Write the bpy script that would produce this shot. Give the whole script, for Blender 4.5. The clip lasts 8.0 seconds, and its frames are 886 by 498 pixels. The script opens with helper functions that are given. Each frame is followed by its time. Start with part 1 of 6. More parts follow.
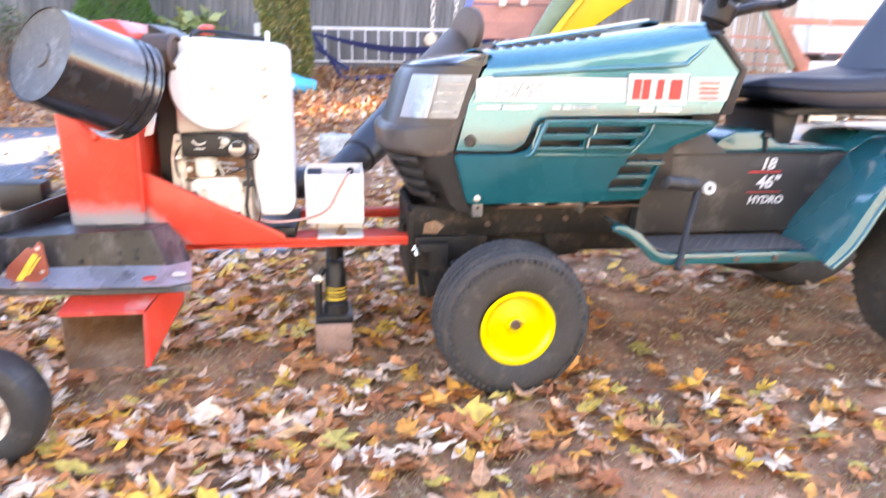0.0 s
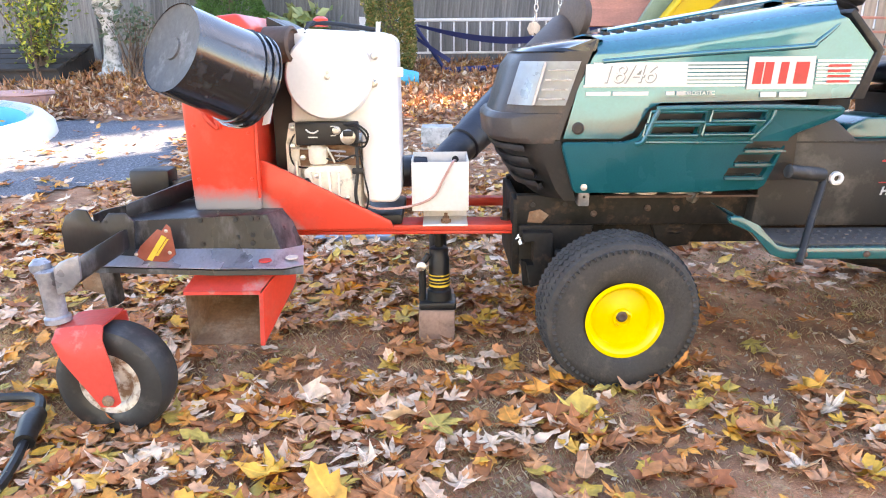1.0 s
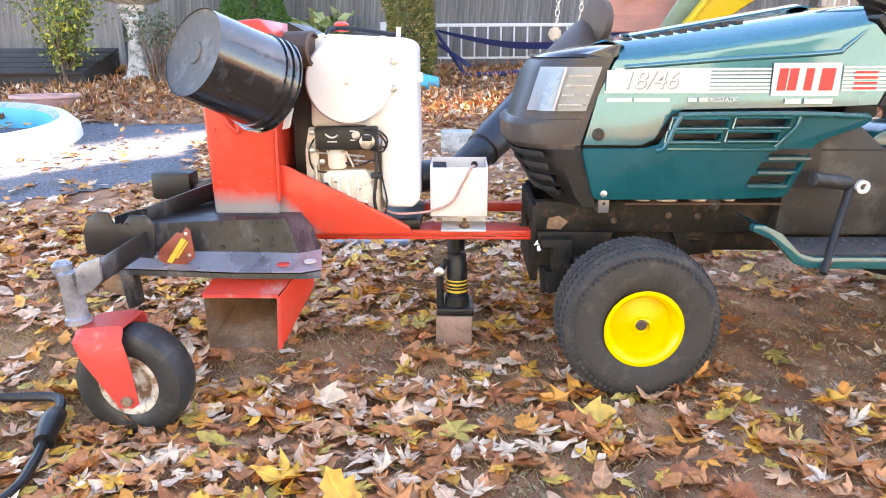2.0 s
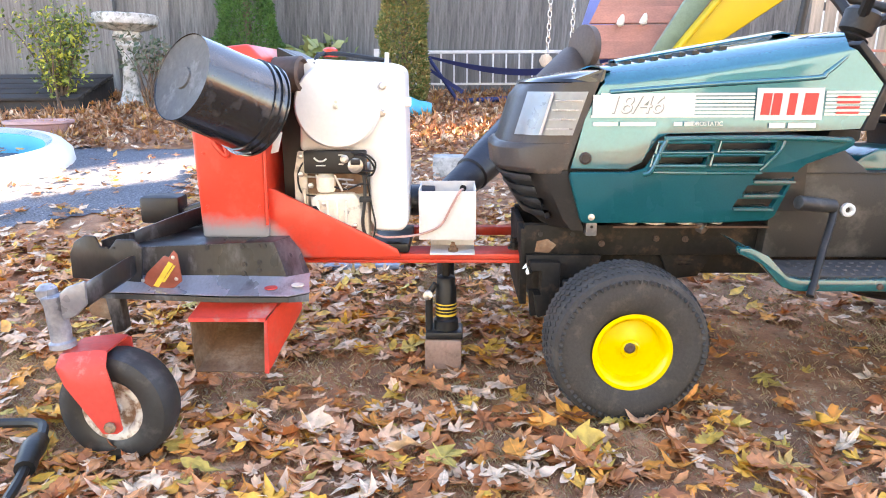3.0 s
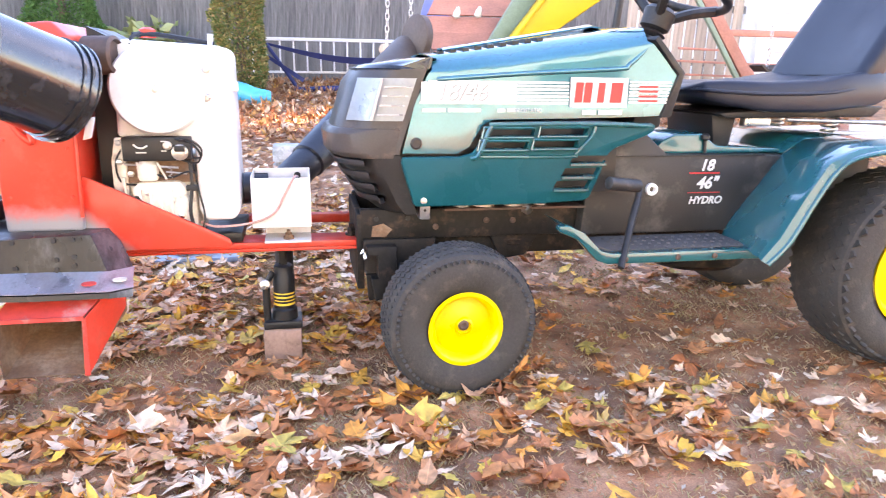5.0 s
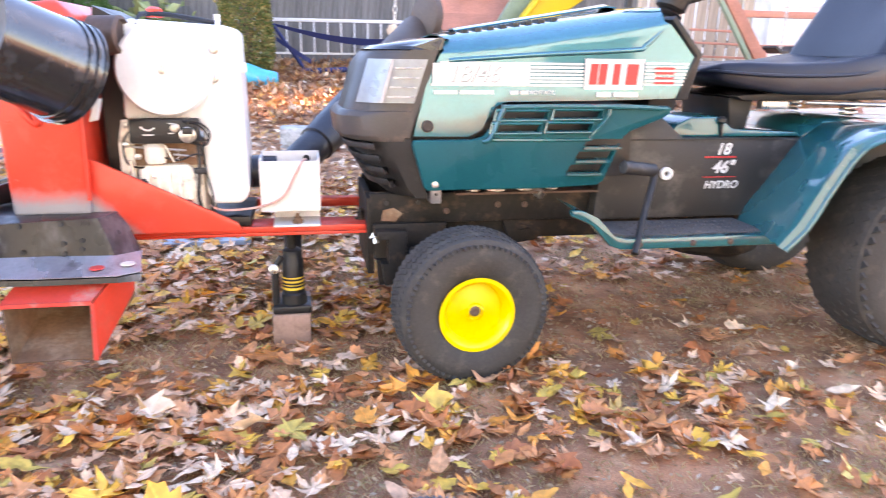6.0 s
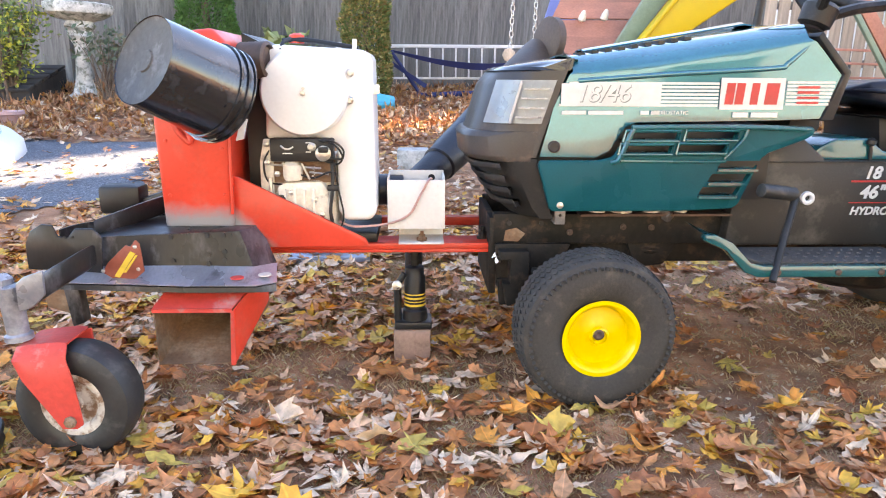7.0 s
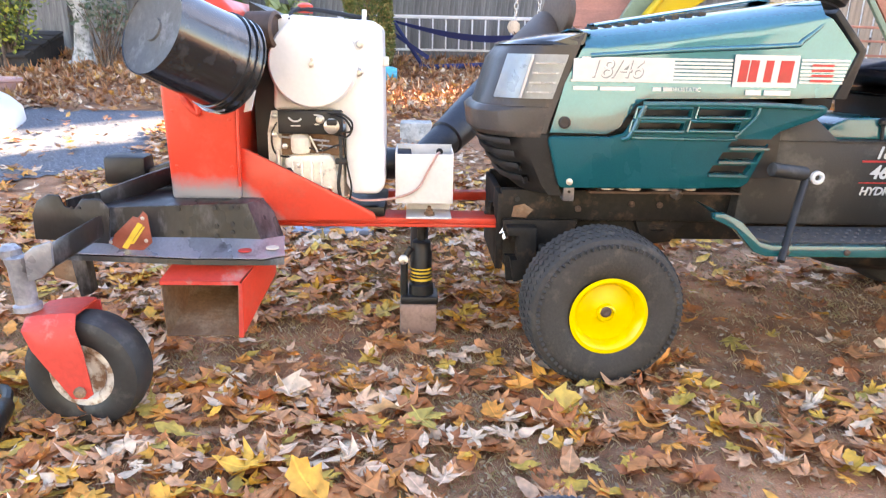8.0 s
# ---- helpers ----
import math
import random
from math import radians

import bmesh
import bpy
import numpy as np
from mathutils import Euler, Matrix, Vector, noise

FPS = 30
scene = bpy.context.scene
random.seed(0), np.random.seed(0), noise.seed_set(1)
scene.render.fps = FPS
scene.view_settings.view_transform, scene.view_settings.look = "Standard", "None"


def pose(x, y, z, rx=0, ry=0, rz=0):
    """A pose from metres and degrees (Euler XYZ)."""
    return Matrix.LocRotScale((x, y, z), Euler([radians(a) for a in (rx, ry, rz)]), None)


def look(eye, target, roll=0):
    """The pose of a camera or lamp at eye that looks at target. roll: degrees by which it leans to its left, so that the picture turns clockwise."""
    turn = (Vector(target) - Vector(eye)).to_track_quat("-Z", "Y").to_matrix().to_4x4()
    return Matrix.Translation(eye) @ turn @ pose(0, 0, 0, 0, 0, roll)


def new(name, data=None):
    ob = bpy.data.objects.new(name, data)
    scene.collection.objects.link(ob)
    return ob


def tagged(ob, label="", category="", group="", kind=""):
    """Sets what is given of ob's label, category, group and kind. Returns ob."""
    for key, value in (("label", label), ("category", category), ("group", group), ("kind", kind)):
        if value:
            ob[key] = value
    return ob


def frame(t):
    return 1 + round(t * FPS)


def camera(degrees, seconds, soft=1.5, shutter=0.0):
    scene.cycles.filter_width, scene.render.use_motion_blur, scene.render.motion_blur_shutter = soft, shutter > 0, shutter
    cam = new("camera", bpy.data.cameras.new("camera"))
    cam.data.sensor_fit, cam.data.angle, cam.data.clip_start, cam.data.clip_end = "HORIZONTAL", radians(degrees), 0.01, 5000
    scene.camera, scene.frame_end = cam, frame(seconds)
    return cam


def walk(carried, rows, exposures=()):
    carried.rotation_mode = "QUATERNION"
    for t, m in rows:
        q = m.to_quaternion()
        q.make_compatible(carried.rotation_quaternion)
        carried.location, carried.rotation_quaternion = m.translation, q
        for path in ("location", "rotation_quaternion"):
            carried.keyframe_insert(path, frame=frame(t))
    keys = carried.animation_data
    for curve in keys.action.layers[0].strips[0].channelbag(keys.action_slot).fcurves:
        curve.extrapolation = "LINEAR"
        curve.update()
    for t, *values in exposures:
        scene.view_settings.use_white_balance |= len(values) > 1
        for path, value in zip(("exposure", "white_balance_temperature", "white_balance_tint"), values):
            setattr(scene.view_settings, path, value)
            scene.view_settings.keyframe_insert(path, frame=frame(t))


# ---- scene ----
cam = camera(65.2, 8.0, soft=1.0, shutter=0.3)
PATH = [
    (0, (-0.422, -1.602, 0.857), (-0.145, 0.306, 0.324), 0.8),
    (0.2, (-0.409, -1.61, 0.846), (-0.265, 0.278, 0.203), -0.2),
    (0.3, (-0.421, -1.593, 0.856), (-0.297, 0.293, 0.203), -0.3),
    (0.5, (-0.434, -1.594, 0.855), (-0.37, 0.311, 0.247), -1.0),
    (1, (-0.444, -1.603, 0.847), (-0.443, 0.318, 0.291), -0.4),
    (2.5, (-0.439, -1.594, 0.847), (-0.5, 0.338, 0.334), -0.4),
    (3, (-0.426, -1.597, 0.843), (-0.463, 0.346, 0.37), -0.2),
    (3.5, (-0.429, -1.601, 0.84), (-0.446, 0.344, 0.373), 0.1),
    (4, (-0.425, -1.602, 0.838), (-0.428, 0.342, 0.368), 1.0),
    (4.5, (-0.41, -1.606, 0.84), (-0.247, 0.322, 0.336), 1.5),
    (4.7, (-0.392, -1.623, 0.837), (-0.118, 0.297, 0.35), 1.1),
    (5.8, (-0.383, -1.61, 0.83), (0.075, 0.258, 0.282), 0.9),
    (6, (-0.394, -1.594, 0.831), (-0.027, 0.295, 0.286), 0.9),
    (6.5, (-0.431, -1.591, 0.823), (-0.282, 0.335, 0.305), 0.1),
    (7, (-0.446, -1.592, 0.821), (-0.373, 0.348, 0.338), 0.3),
    (7.5, (-0.458, -1.589, 0.823), (-0.438, 0.355, 0.351), 0.2),
    (8, (-0.472, -1.585, 0.824), (-0.393, 0.334, 0.267), 1.1),
]
EXPOSURES = [(0, 3.73, 8200, 27), (0.15, 3.63, 8300, 25), (0.3, 3.43, 8400, 22), (1.2, 3.38, 8500, 21), (4.2, 3.40, 8500, 21), (4.5, 3.58, 8300, 24), (4.7, 3.73, 8200, 27), (5.8, 3.68, 8200, 29),
             (6.1, 3.53, 8200, 27), (6.5, 3.36, 8400, 23), (7.0, 3.20, 8600, 21), (7.5, 3.18, 8600, 21), (8.0, 3.29, 8600, 21)]
walk(cam, [(t, look(eye, target, roll)) for t, eye, target, roll in PATH], EXPOSURES)

# ---- world, sun, exposure ----
world = bpy.data.worlds.new("sky")
scene.world = world
world.use_nodes = True
wn = world.node_tree
sky = wn.nodes.new("ShaderNodeTexSky")
sky.sky_type, sky.sun_disc = "NISHITA", False
sky.sun_elevation, sky.sun_rotation = radians(27), radians(57)
sky.dust_density, sky.ozone_density = 0.2, 4.0
wn.links.new(sky.outputs[0], wn.nodes["Background"].inputs[0])
wn.nodes["Background"].inputs[1].default_value = 0.115
sun_data = bpy.data.lights.new("sun", "SUN")
sun_data.energy, sun_data.angle, sun_data.color = 5.0, radians(0.6), (1, 0.9, 0.76)
sun = new("sun", sun_data)
SUN_WAY = Vector((0.84, 0.545, 0)).normalized() * math.cos(radians(27)) + Vector((0, 0, math.sin(radians(27))))
sun.matrix_world = look((20, 13, 12), Vector((20, 13, 12)) - SUN_WAY)


# ---- materials ----
def mat(name, base, rough=0.6, metal=0.0, var=0.25, scale=8.0, fine=90.0, bump=0.15, other=None, other_at=0.6,
        coat=0.0, rnd=0.0, stretch=(1, 1, 1)):
    """Base colour with coarse stains, fine grain and relief. other: a second colour that shows in patches."""
    m = bpy.data.materials.new(name)
    m.use_nodes = True
    t = m.node_tree
    b = t.nodes["Principled BSDF"]
    tc = t.nodes.new("ShaderNodeTexCoord")
    mp = t.nodes.new("ShaderNodeMapping")
    mp.inputs["Scale"].default_value = stretch
    t.links.new(tc.outputs["Object"], mp.inputs[0])
    n1 = t.nodes.new("ShaderNodeTexNoise")
    n1.inputs["Scale"].default_value, n1.inputs["Detail"].default_value = scale, 5
    n2 = t.nodes.new("ShaderNodeTexNoise")
    n2.inputs["Scale"].default_value, n2.inputs["Detail"].default_value = fine, 4
    for n in (n1, n2):
        t.links.new(mp.outputs[0], n.inputs["Vector"])
    ramp = t.nodes.new("ShaderNodeMapRange")
    ramp.inputs[1].default_value, ramp.inputs[2].default_value = 0.3, 0.7
    ramp.inputs[3].default_value, ramp.inputs[4].default_value = 1 - var, 1 + var
    t.links.new(n1.outputs[0], ramp.inputs[0])
    ramp2 = t.nodes.new("ShaderNodeMapRange")
    ramp2.inputs[1].default_value, ramp2.inputs[2].default_value = 0.3, 0.7
    ramp2.inputs[3].default_value, ramp2.inputs[4].default_value = 1 - var * 0.5, 1 + var * 0.5
    t.links.new(n2.outputs[0], ramp2.inputs[0])
    mul = t.nodes.new("ShaderNodeMath")
    mul.operation = "MULTIPLY"
    t.links.new(ramp.outputs[0], mul.inputs[0]), t.links.new(ramp2.outputs[0], mul.inputs[1])
    col = t.nodes.new("ShaderNodeMix")
    col.data_type, col.blend_type = "RGBA", "MIX"
    col.inputs[6].default_value, col.inputs[7].default_value = (*base, 1), (*(other or base), 1)
    if other:
        st = t.nodes.new("ShaderNodeMapRange")
        st.inputs[1].default_value, st.inputs[2].default_value = other_at - 0.07, other_at + 0.07
        n3 = t.nodes.new("ShaderNodeTexNoise")
        n3.inputs["Scale"].default_value, n3.inputs["Detail"].default_value = scale * 1.7, 8
        n3.inputs["Roughness"].default_value = 0.65
        t.links.new(mp.outputs[0], n3.inputs["Vector"])
        t.links.new(n3.outputs[0], st.inputs[0]), t.links.new(st.outputs[0], col.inputs[0])
    else:
        col.inputs[0].default_value = 0
    fin = t.nodes.new("ShaderNodeVectorMath")
    fin.operation = "SCALE"
    t.links.new(col.outputs[2], fin.inputs[0])
    if rnd:
        oi = t.nodes.new("ShaderNodeObjectInfo")
        rr = t.nodes.new("ShaderNodeMapRange")
        rr.inputs[3].default_value, rr.inputs[4].default_value = 1 - rnd, 1 + rnd
        m2 = t.nodes.new("ShaderNodeMath")
        m2.operation = "MULTIPLY"
        t.links.new(oi.outputs["Random"], rr.inputs[0])
        t.links.new(mul.outputs[0], m2.inputs[0]), t.links.new(rr.outputs[0], m2.inputs[1])
        t.links.new(m2.outputs[0], fin.inputs["Scale"])
    else:
        t.links.new(mul.outputs[0], fin.inputs["Scale"])
    t.links.new(fin.outputs[0], b.inputs["Base Color"])
    b.inputs["Metallic"].default_value = metal
    b.inputs["Coat Weight"].default_value = coat
    b.inputs["Coat Roughness"].default_value = 0.06
    b.inputs["Coat IOR"].default_value = 1.5
    rg = t.nodes.new("ShaderNodeMapRange")
    rg.inputs[1].default_value, rg.inputs[2].default_value = 0.3, 0.7
    rg.inputs[3].default_value, rg.inputs[4].default_value = max(0.03, rough - 0.12), min(1, rough + 0.12)
    t.links.new(n1.outputs[0], rg.inputs[0]), t.links.new(rg.outputs[0], b.inputs["Roughness"])
    bp = t.nodes.new("ShaderNodeBump")
    bp.inputs["Strength"].default_value, bp.inputs["Distance"].default_value = bump, 0.004
    t.links.new(n2.outputs[0], bp.inputs["Height"]), t.links.new(bp.outputs[0], b.inputs["Normal"])
    return m


def leaf_mat(name, by_island, grain, old=False):
    """Dead leaves: brown, tan, orange, yellow, pale undersides, each leaf its own."""
    m = bpy.data.materials.new(name)
    m.use_nodes = True
    t = m.node_tree
    b = t.nodes["Principled BSDF"]
    src = t.nodes.new("ShaderNodeNewGeometry" if by_island else "ShaderNodeObjectInfo")
    r = t.nodes.new("ShaderNodeValToRGB")
    t.links.new(src.outputs["Random Per Island" if by_island else "Random"], r.inputs[0])
    k = 1.5
    cols = [(0.0, (0.24, 0.10, 0.045)), (0.12, (0.33, 0.14, 0.05)), (0.26, (0.38, 0.20, 0.10)), (0.38, (0.23, 0.085, 0.035)),
            (0.48, (0.47, 0.22, 0.05)), (0.60, (0.47, 0.31, 0.05)), (0.68, (0.30, 0.27, 0.08)), (0.70, (0.36, 0.20, 0.11)),
            (0.80, (0.45, 0.33, 0.25)), (0.94, (0.52, 0.42, 0.35))]
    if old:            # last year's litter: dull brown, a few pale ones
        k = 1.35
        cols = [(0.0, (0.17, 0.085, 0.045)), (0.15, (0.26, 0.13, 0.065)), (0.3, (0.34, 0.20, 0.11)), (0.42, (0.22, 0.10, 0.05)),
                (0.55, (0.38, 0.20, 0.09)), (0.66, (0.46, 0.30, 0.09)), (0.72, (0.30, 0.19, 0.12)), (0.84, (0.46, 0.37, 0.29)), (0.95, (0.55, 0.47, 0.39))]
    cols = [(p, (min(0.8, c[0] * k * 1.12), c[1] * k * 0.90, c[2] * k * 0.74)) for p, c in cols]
    r.color_ramp.elements[0].position, r.color_ramp.elements[0].color = 0.0, (*cols[0][1], 1)
    r.color_ramp.elements[1].position, r.color_ramp.elements[1].color = cols[1][0], (*cols[1][1], 1)
    for p, c in cols[2:]:
        r.color_ramp.elements.new(p).color = (*c, 1)
    tc = t.nodes.new("ShaderNodeTexCoord")
    n = t.nodes.new("ShaderNodeTexNoise")
    n.inputs["Scale"].default_value, n.inputs["Detail"].default_value = grain, 5
    t.links.new(tc.outputs["Object"], n.inputs["Vector"])
    mr = t.nodes.new("ShaderNodeMapRange")
    mr.inputs[1].default_value, mr.inputs[2].default_value = 0.3, 0.7
    mr.inputs[3].default_value, mr.inputs[4].default_value = 0.62, 1.3
    t.links.new(n.outputs[0], mr.inputs[0])
    s = t.nodes.new("ShaderNodeVectorMath")
    s.operation = "SCALE"
    t.links.new(r.outputs[0], s.inputs[0]), t.links.new(mr.outputs[0], s.inputs["Scale"])
    if by_island:
        t.links.new(s.outputs[0], b.inputs["Base Color"])
    else:
        sep = t.nodes.new("ShaderNodeSeparateXYZ")
        t.links.new(tc.outputs["Object"], sep.inputs[0])
        ab = t.nodes.new("ShaderNodeMath")
        ab.operation = "ABSOLUTE"
        t.links.new(sep.outputs[0], ab.inputs[0])
        vein = t.nodes.new("ShaderNodeMapRange")
        vein.inputs[1].default_value, vein.inputs[2].default_value = 0.006, 0.02
        vein.inputs[3].default_value, vein.inputs[4].default_value = 1.35, 1.0
        t.links.new(ab.outputs[0], vein.inputs[0])
        s2 = t.nodes.new("ShaderNodeVectorMath")
        s2.operation = "SCALE"
        t.links.new(s.outputs[0], s2.inputs[0]), t.links.new(vein.outputs[0], s2.inputs["Scale"])
        t.links.new(s2.outputs[0], b.inputs["Base Color"])
    b.inputs["Roughness"].default_value = 0.6
    bp = t.nodes.new("ShaderNodeBump")
    bp.inputs["Strength"].default_value, bp.inputs["Distance"].default_value = 0.4, 0.004
    t.links.new(n.outputs[0], bp.inputs["Height"]), t.links.new(bp.outputs[0], b.inputs["Normal"])
    return m


def tint_mat(name, stops, rough=0.7, trans=0.0):
    """Foliage and grass in one mesh: the colour goes by island."""
    m = bpy.data.materials.new(name)
    m.use_nodes = True
    t = m.node_tree
    b = t.nodes["Principled BSDF"]
    g = t.nodes.new("ShaderNodeNewGeometry")
    r = t.nodes.new("ShaderNodeValToRGB")
    t.links.new(g.outputs["Random Per Island"], r.inputs[0])
    r.color_ramp.elements[0].color = (*stops[0], 1)
    r.color_ramp.elements[1].color = (*stops[-1], 1)
    for i, c in enumerate(stops[1:-1]):
        r.color_ramp.elements.new((i + 1) / (len(stops) - 1)).color = (*c, 1)
    t.links.new(r.outputs[0], b.inputs["Base Color"])
    b.inputs["Roughness"].default_value = rough
    return m


GREEN = mat("metallic teal paint", (0.012, 0.17, 0.22), 0.22, metal=0.45, var=0.14, scale=3, fine=140, bump=0.008, coat=1.0, other=(0.02, 0.19, 0.24), other_at=0.55)
GREEN.node_tree.nodes["Principled BSDF"].inputs["Coat IOR"].default_value = 1.72
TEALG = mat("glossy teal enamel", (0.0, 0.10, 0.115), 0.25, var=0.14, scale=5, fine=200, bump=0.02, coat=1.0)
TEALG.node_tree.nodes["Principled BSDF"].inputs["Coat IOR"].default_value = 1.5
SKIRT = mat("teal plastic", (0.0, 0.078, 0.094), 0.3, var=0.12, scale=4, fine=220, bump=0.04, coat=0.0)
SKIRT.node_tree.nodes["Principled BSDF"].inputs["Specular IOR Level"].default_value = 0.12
BLACKP = mat("faded black plastic", (0.022, 0.021, 0.021), 0.45, var=0.25, scale=6, fine=160, bump=0.1, other=(0.055, 0.045, 0.04), other_at=0.6)
BLACKP.node_tree.nodes["Principled BSDF"].inputs["Specular IOR Level"].default_value = 0.35
CONSOLE = mat("dusty dark grey plastic", (0.031, 0.027, 0.024), 0.55, var=0.18, scale=5, fine=200, bump=0.1, other=(0.09, 0.08, 0.068), other_at=0.6)
FRAMEM = mat("grimy black steel", (0.017, 0.0145, 0.0125), 0.6, var=0.4, scale=11, other=(0.075, 0.046, 0.03), other_at=0.6)
NOSEM = mat("lighter grey black plastic", (0.052, 0.045, 0.043), 0.38, var=0.2, scale=7, fine=180, bump=0.08, other=(0.10, 0.075, 0.06), other_at=0.62)
FRAMEM.node_tree.nodes["Principled BSDF"].inputs["Specular IOR Level"].default_value = 0.25
RED = mat("faded red paint", (0.72, 0.05, 0.024), 0.42, var=0.1, scale=6, bump=0.06, coat=0.15, other=(0.68, 0.075, 0.045), other_at=0.58)
REDW = mat("weathered red paint", (0.64, 0.06, 0.045), 0.5, var=0.15, scale=8, other=(0.48, 0.2, 0.18), other_at=0.64)
DECK = mat("worn black deck paint", (0.03, 0.029, 0.03), 0.33, metal=0.4, var=0.25, scale=4, bump=0.08, other=(0.15, 0.15, 0.165), other_at=0.6, stretch=(1.6, 1, 0.7))
# on the deck flange this pale blue-grey stands in for reflected sky
BLUEGREY = mat("bluish bright grey metal", (0.40, 0.41, 0.46), 0.3, metal=0.5, var=0.2, scale=5, other=(0.16, 0.16, 0.17), other_at=0.64, stretch=(2, 1, 1))
RUST = mat("rusty steel", (0.21, 0.115, 0.065), 0.8, var=0.35, scale=9, fine=120, bump=0.35, other=(0.28, 0.19, 0.13), other_at=0.55)
WHITE = mat("white engine enamel", (0.82, 0.81, 0.79), 0.38, var=0.05, scale=5, bump=0.04, coat=0.2)
CREAM = mat("dirty cream enamel", (0.74, 0.68, 0.58), 0.5, var=0.2, scale=12, bump=0.2, other=(0.25, 0.19, 0.13), other_at=0.63)
PLASW = mat("white battery box plastic", (0.72, 0.70, 0.68), 0.5, var=0.07, scale=9, bump=0.05, other=(0.58, 0.54, 0.5), other_at=0.63)
RUBBER = mat("dusty black rubber", (0.046, 0.042, 0.039), 0.8, var=0.22, scale=14, fine=150, bump=0.4, other=(0.085, 0.072, 0.06), other_at=0.6)
RUBBER2 = mat("smooth black rubber", (0.025, 0.025, 0.026), 0.5, var=0.2, scale=9, fine=100, bump=0.1, other=(0.07, 0.065, 0.06), other_at=0.63)
YELLOW = mat("yellow rim paint", (0.86, 0.60, 0.0), 0.35, var=0.06, scale=8, bump=0.04, coat=0.3)
RIMW = mat("chipped white rim", (0.66, 0.62, 0.56), 0.5, var=0.15, scale=18, other=(0.26, 0.15, 0.09), other_at=0.53)
BUCKET = mat("black bucket plastic", (0.014, 0.015, 0.018), 0.17, var=0.2, scale=7, fine=60, bump=0.02, other=(0.05, 0.05, 0.055), other_at=0.62, coat=0.2)
BUCKET.node_tree.nodes["Principled BSDF"].inputs["Specular IOR Level"].default_value = 0.6
BUCKETB = mat("scuffed bucket base", (0.06, 0.062, 0.063), 0.6, var=0.3, scale=12, bump=0.2, other=(0.13, 0.13, 0.135), other_at=0.6)
MUFF = mat("rusty brown muffler", (0.11, 0.07, 0.055), 0.65, metal=0.3, var=0.25, scale=14, bump=0.2)
DARK = mat("black panel", (0.012, 0.012, 0.013), 0.45, var=0.25, scale=20)
SILVER = mat("zinc steel", (0.55, 0.53, 0.5), 0.35, metal=0.9, var=0.2, scale=30)
DECAL = mat("white decal film", (0.64, 0.635, 0.61), 0.4, var=0.06, scale=40, bump=0.02)
DECALR = mat("red decal film", (0.52, 0.035, 0.035), 0.4, var=0.1, scale=40, bump=0.02)
DECALG = mat("grey decal film", (0.2, 0.23, 0.22), 0.4, var=0.1, scale=40, bump=0.02)
STEMM = mat("rubbed dark steel", (0.24, 0.25, 0.285), 0.35, metal=0.4, var=0.25, scale=8, other=(0.40, 0.41, 0.45), other_at=0.56)
MATM = mat("dusty foot mat rubber", (0.095, 0.082, 0.075), 0.75, var=0.2, scale=10, fine=150, bump=0.2)
TAGR = mat("rust red plate", (0.30, 0.07, 0.04), 0.5, var=0.2, scale=14)
YTAG = mat("yellow label", (0.78, 0.52, 0.06), 0.5, var=0.12, scale=30)
LAMPW = mat("headlamp reflector", (0.34, 0.36, 0.37), 0.35, metal=0.35, var=0.1, scale=20, bump=0.02)
VINYL = mat("dark navy vinyl", (0.012, 0.014, 0.024), 0.42, var=0.2, scale=6, fine=300, bump=0.12)
WOODF = mat("grey weathered fence board", (0.20, 0.187, 0.168), 0.85, var=0.3, scale=3, fine=40, bump=0.5, other=(0.13, 0.12, 0.11), other_at=0.56, rnd=0.22, stretch=(9, 9, 0.6))
WOODL = mat("pale new fence board", (0.46, 0.36, 0.27), 0.8, var=0.25, scale=3, fine=40, bump=0.4, rnd=0.2, stretch=(9, 9, 0.6))
CEDAR = mat("red stained plank", (0.50, 0.21, 0.145), 0.7, var=0.2, scale=4, fine=50, bump=0.3, rnd=0.12, stretch=(1, 5, 1))
BEAMG = mat("green painted beam", (0.22, 0.30, 0.22), 0.6, var=0.15, scale=6)
SLIDEY = mat("yellow slide plastic", (0.62, 0.42, 0.008), 0.4, var=0.08, scale=3, bump=0.04)
BLUEP = mat("blue play plastic", (0.18, 0.24, 0.55), 0.45, var=0.1, scale=3)
TURQ = mat("turquoise plastic", (0.02, 0.42, 0.62), 0.4, var=0.1, scale=4)
NAVY = mat("navy nylon cloth", (0.015, 0.025, 0.11), 0.65, var=0.25, scale=6, fine=120, bump=0.2)
WPAINT = mat("white railing paint", (0.74, 0.73, 0.70), 0.55, var=0.1, scale=8)
BATHM = mat("mossy white concrete", (0.66, 0.64, 0.60), 0.85, var=0.25, scale=9, fine=60, bump=0.4, other=(0.2, 0.21, 0.17), other_at=0.55)
STONE = mat("weathered concrete", (0.48, 0.46, 0.43), 0.85, var=0.25, scale=8, fine=60, bump=0.4, other=(0.27, 0.27, 0.25), other_at=0.57)
POOLW = mat("white pool plastic", (0.80, 0.81, 0.82), 0.45, var=0.05, scale=3)
PINK = mat("faded pink planter", (0.55, 0.33, 0.31), 0.6, var=0.12, scale=6)
BRICK = mat("salmon brick", (0.36, 0.23, 0.18), 0.85, var=0.2, scale=14, fine=100, bump=0.4, other=(0.25, 0.16, 0.12), other_at=0.6)
PIPE = mat("black drain pipe plastic", (0.016, 0.018, 0.026), 0.4, var=0.2, scale=5, other=(0.045, 0.035, 0.03), other_at=0.64)
PIPEB = mat("dusty brown pipe", (0.085, 0.058, 0.045), 0.6, var=0.25, scale=6)
